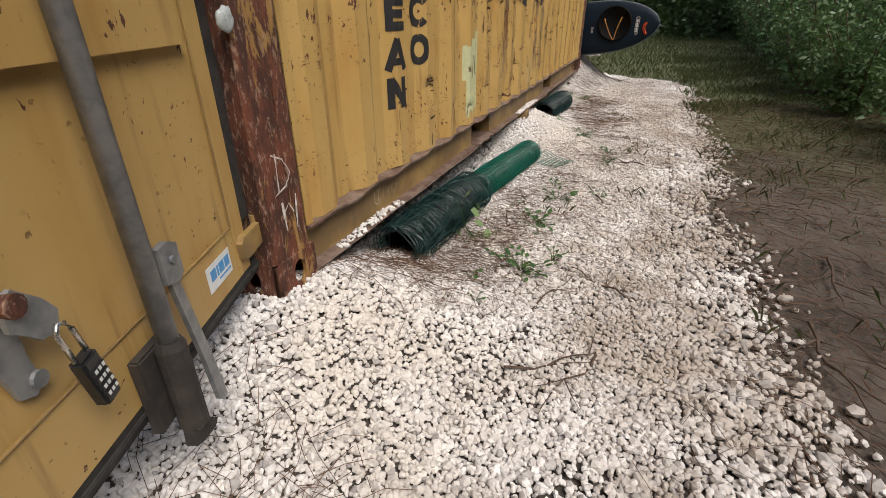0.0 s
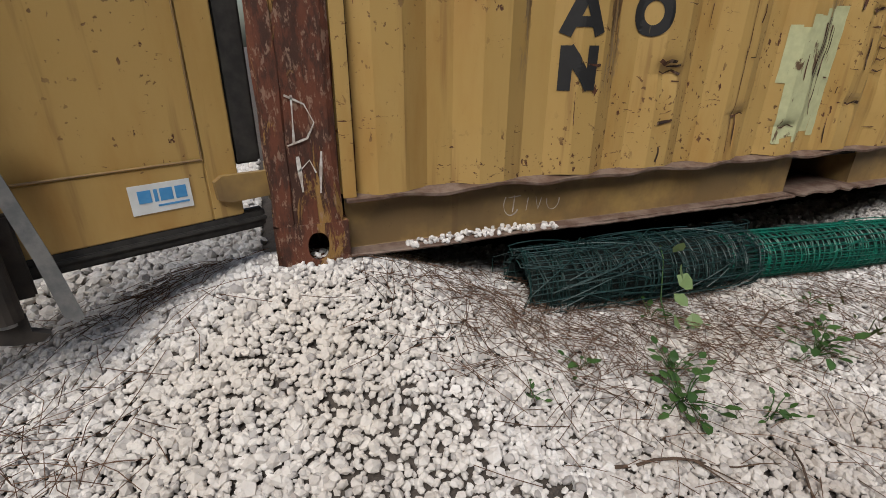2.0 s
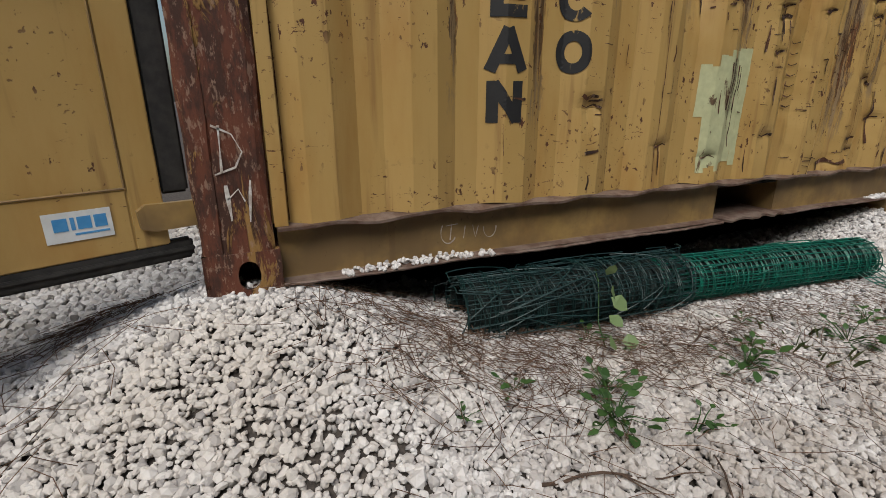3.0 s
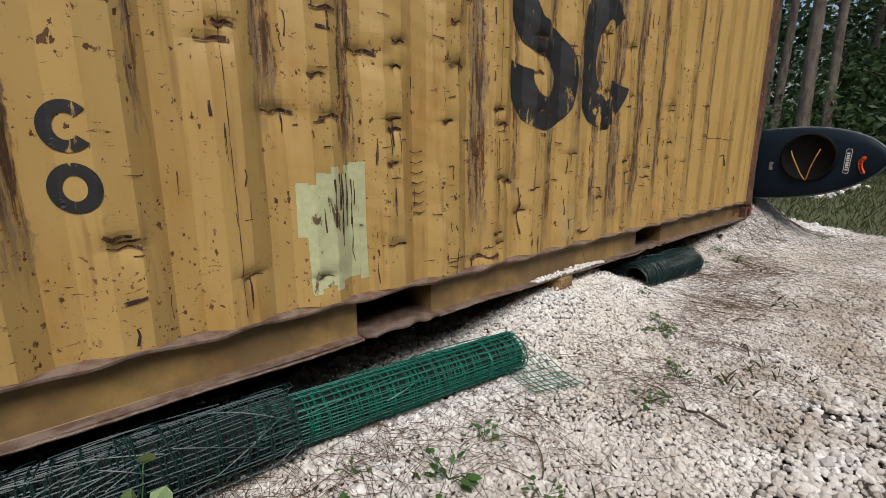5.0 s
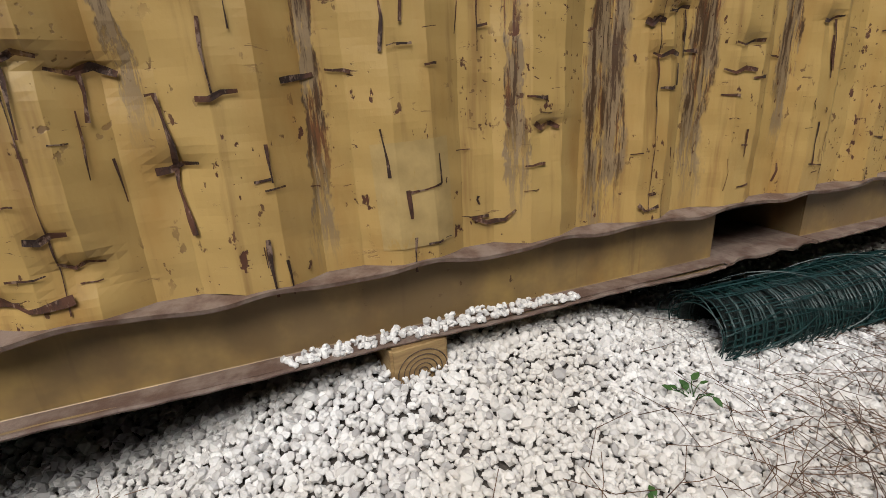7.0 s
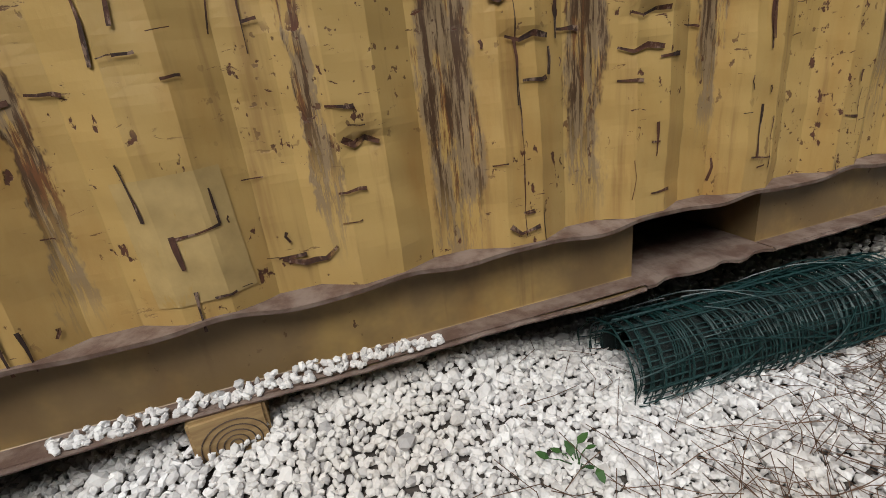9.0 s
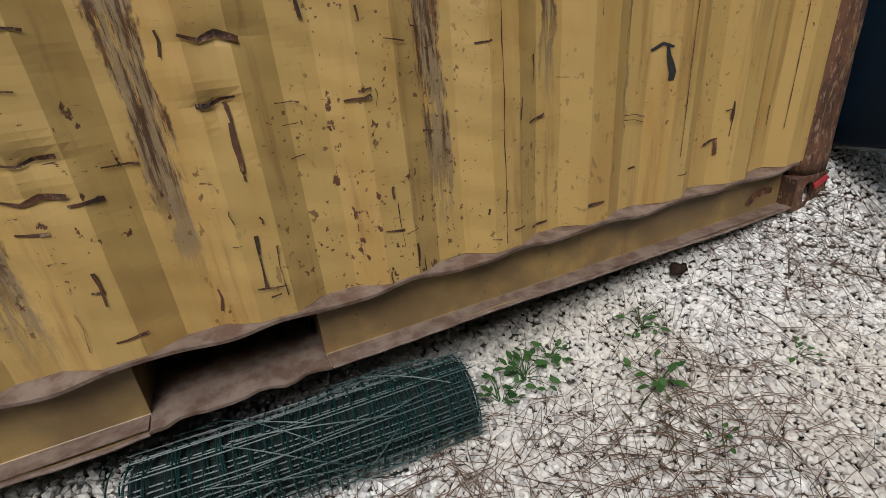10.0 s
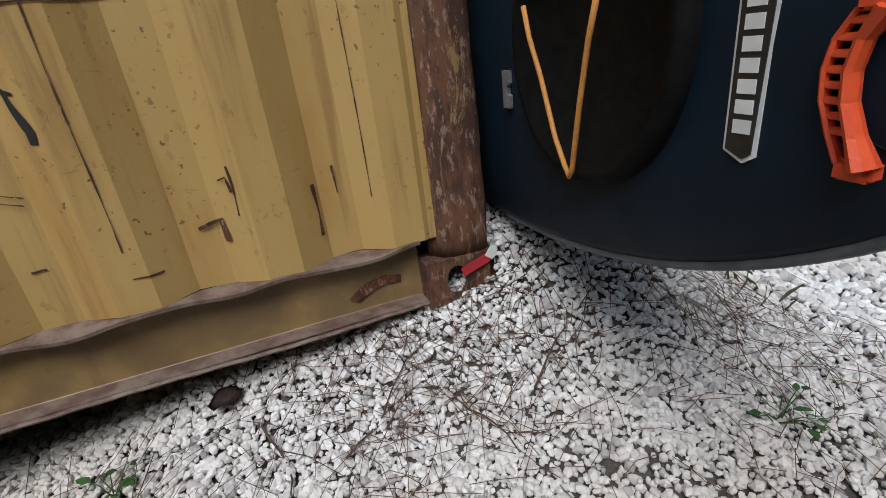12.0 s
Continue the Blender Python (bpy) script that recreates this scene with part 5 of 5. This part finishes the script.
def blades(name, px, py, lo, hi, wd, mat, label, category):
    m = len(px)
    h = lo + (hi - lo) * rng.random(m) ** 1.6
    a = rng.random(m) * 2 * np.pi
    lean = 0.25 + 0.7 * rng.random(m)
    z = height(px, py) - 0.012
    w = wd * (0.6 + 0.8 * rng.random(m))
    bx, by = np.cos(a + 1.57) * w, np.sin(a + 1.57) * w
    tx, ty = np.cos(a) * h * lean, np.sin(a) * h * lean
    p = np.stack([np.stack([px - bx, py - by, z], 1), np.stack([px + bx, py + by, z], 1), np.stack([px + tx * 0.45 + bx * 0.7, py + ty * 0.45 + by * 0.7, z + h * 0.6], 1), np.stack([px + tx, py + ty, z + h * 0.85], 1), np.stack([px + tx * 0.45 - bx * 0.7, py + ty * 0.45 - by * 0.7, z + h * 0.6], 1)], 1)
    f = np.arange(m * 5).reshape(m, 5)
    return tagged(raw(name, p.reshape(-1, 3), f, mat), label, category, "", "stuff")


px, py = scatter(0.5, 12.0, -3.6, -1.3, 0.028)
thick = lumps(px, py, 2.3, 1.4) + 0.7 * lumps(px, py, 6.1, 0.5)
k_ = (py < gravel_edge(px) + 0.08) & (rng.random(len(px)) < smooth01(-0.7, 1.2, thick) * smooth01(1.5, 5.0, px + 0.7 * (py + 1.3)) + 0.05)
blades("grass", px[k_], py[k_], 0.02, 0.10, 0.0022, GRASS, "short patchy grass on sandy soil", "grass")
px, py = scatter(6.2, 26.0, -6.0, 6.0, 0.075)
k_ = (py < gravel_edge(px)) | (px > 8.3)
k_ &= ~((px < 6.6) & (py > -1.3))
blades("grass", px[k_], py[k_], 0.03, 0.13, 0.006, GRASS, "worn grass track beyond the container", "grass")
px, py = np.array(clusters([(1.6, -0.5), (3.2, -0.95), (2.9, -0.8), (4.9, -0.35), (6.75, -0.2), (4.2, -0.75), (2.0, -0.9)], 26, 0.06)).T
blades("grass_tuft", px, py, 0.03, 0.09, 0.0016, GRASS, "sparse grass tufts in the gravel", "grass")
p_, s_, l_ = gravel_field(11.0, 14.5, -0.9, 1.6, 0.055, 1, 0.0)
p_[:, 2] += 0.10 * np.exp(-((p_[:, 0] - 12.6) / 1.0) ** 2)
stones("gravel", p_, s_ * 2.2, l_, "low bank of white gravel across the track", "gravel")


# ---- shrubs and woodland ----
def leaf_cloud(centres, spread, count, lo, hi):
    """Small leaves scattered round many centres, as vertices and quads."""
    c = centres[rng.integers(0, len(centres), count)] + rng.standard_normal((count, 3)) * spread
    d = rng.standard_normal((count, 3)) * [1, 1, 0.7]
    d /= np.linalg.norm(d, axis=1)[:, None]
    s = np.cross(d, rng.standard_normal((count, 3)))
    s /= np.linalg.norm(s, axis=1)[:, None]
    ln = (lo + (hi - lo) * rng.random(count))[:, None]
    v = np.stack([c, c + d * ln * 0.5 + s * ln * 0.24, c + d * ln, c + d * ln * 0.5 - s * ln * 0.24], 1)
    return v.reshape(-1, 3), np.arange(count * 4).reshape(-1, 4)


def shrub(x, y, h, w, leaves):
    it = thing("shrub", "tall leafy green shrub at the edge of the track", "shrub", "shrubs along the track")
    base = np.array([x, y, float(height(x, y)) - 0.02])
    stems, tips = [], []
    for k in range(16):
        a, r = rng.random() * 6.28, w * rng.random() ** 0.5
        top = base + [r * np.cos(a), r * np.sin(a), h * (0.5 + 0.5 * rng.random())]
        q = np.linspace(0, 1, 6)[:, None]
        p = base + (top - base) * q + [0, 0, 0.15 * h] * np.sin(np.pi * q) * 0.4 + [0.12 * r * np.cos(a), 0.12 * r * np.sin(a), 0]
        stems.append(p)
        tips += [p[i] for i in range(1, 6)]
    v, f = wires(stems, 0.006, 4)
    raw("stems", v, f, TWIG, it)
    v, f = leaf_cloud(np.array(tips), [0.11, 0.11, 0.10], leaves, 0.035, 0.085)
    v[:, 2] = np.maximum(v[:, 2], base[2] + 0.03)
    raw("leaves", v, f, SHRUB, it)
    return it


for x, y, h, w, k in ((3.6, -3.1, 0.7, 0.5, 1800), (4.6, -3.3, 1.1, 0.6, 2600), (5.4, -2.9, 1.0, 0.55, 2600), (6.0, -3.6, 1.5, 0.7, 3200), (6.6, -2.8, 1.2, 0.55, 2800), (7.3, -3.2, 1.7, 0.7, 3200), (8.2, -3.0, 1.5, 0.7, 3000), (9.3, -3.3, 1.8, 0.8, 3000), (10.6, -3.2, 1.7, 0.8, 2600), (12.2, -3.4, 1.9, 0.9, 2600), (14.0, -3.2, 1.8, 1.0, 2400), (5.0, -4.4, 1.7, 0.8, 2400), (7.0, -4.6, 2.0, 0.9, 2400), (9.5, -4.9, 2.2, 1.0, 2400)):
    shrub(x, y, h, w, k)


def tree(x, y, h, r, crown_from, leaves, pine=True):
    it = thing("tree", "tall slender pine with grey-brown bark at the edge of the woods" if pine else "leafy broadleaved tree at the edge of the woods", "tree", "trees of the woodland edge")
    z = float(height(x, y)) - 0.1
    bm = bmesh.new()
    sway = rng.standard_normal(2) * 0.15
    tube(bm, [(x + sway[0] * math.sin(q * 3), y + sway[1] * math.sin(q * 2.4), z + h * q) for q in np.linspace(0, 1, 12)], [r * (1.25 if i == 0 else 1 - 0.8 * i / 11) for i in range(12)], 10)
    part("trunk", bm, BARK, it, "", True)
    limbs, tips = [], []
    for k in range(18):
        q = crown_from + (1 - crown_from) * (k + rng.random()) / 18
        a = rng.random() * 6.28
        ln = h * 0.17 * (1.15 - q) + 0.5
        s = np.linspace(0, 1, 5)[:, None]
        p = np.array([x, y, z + h * q]) + s * [ln * np.cos(a), ln * np.sin(a), ln * 0.25] + [0, 0, 0.2] * np.sin(s * 3)
        limbs.append(p)
        tips += [p[2], p[3], p[4]]
    v, f = wires(limbs, 0.03, 5)
    raw("limbs", v, f, BARK, it)
    v, f = leaf_cloud(np.array(tips), [0.42, 0.42, 0.3], leaves, 0.12, 0.3)
    raw("crown", v, f, TREE_LEAF, it)
    return it


for brg, dist, r, h in ((16.6, 19, 0.13, 17), (15.4, 22, 0.15, 18), (14.6, 20, 0.16, 17), (12.2, 17, 0.19, 18), (10.4, 19, 0.16, 16), (8.0, 24, 0.16, 15), (20.0, 24, 0.18, 17), (24.0, 26, 0.18, 17), (4.0, 26, 0.2, 16)):
    tree(1.35 + dist * math.cos(radians(brg)), -1.35 + dist * math.sin(radians(brg)), h, r, 0.5, 1500)
for x, y, h, r in ((20, -4.5, 12, 0.15), (17.5, -6.2, 11, 0.14), (23, -7.5, 13, 0.17), (15, -8, 10, 0.14), (12, -7.5, 9, 0.13), (26, -2.0, 13, 0.17), (24, 1.0, 11, 0.15), (9, -7.5, 9, 0.13)):
    tree(x, y, h, r, 0.12, 4200, False)


def woods(x0, x1, y0, y1, z1, count, lo, hi):
    m = count // 60
    c = np.stack([x0 + (x1 - x0) * rng.random(m), y0 + (y1 - y0) * rng.random(m), z1 * rng.random(m) ** 1.5], 1)
    v, f = leaf_cloud(c, [0.7, 0.7, 0.5], count, lo, hi)
    v[:, 2] = np.maximum(v[:, 2], -0.3)
    return tagged(raw("woods_and_sky_block", v, f, TREE_LEAF), "dense dark undergrowth and foliage of the woods, some unseen and added to block sky", "woods", "", "stuff")


woods(24, 42, -22, 16, 9.0, 52000, 0.25, 0.6)
woods(19, 27, -16, 12, 2.4, 30000, 0.12, 0.32)
woods(7, 19, -12, -4.6, 4.0, 34000, 0.10, 0.26)
# unseen woods on these two sides, added to cut off the low sky
woods(-17, -8, -14, 16, 9.0, 26000, 0.7, 1.3)
woods(-8, 22, -17, -10, 9.0, 36000, 0.7, 1.3)
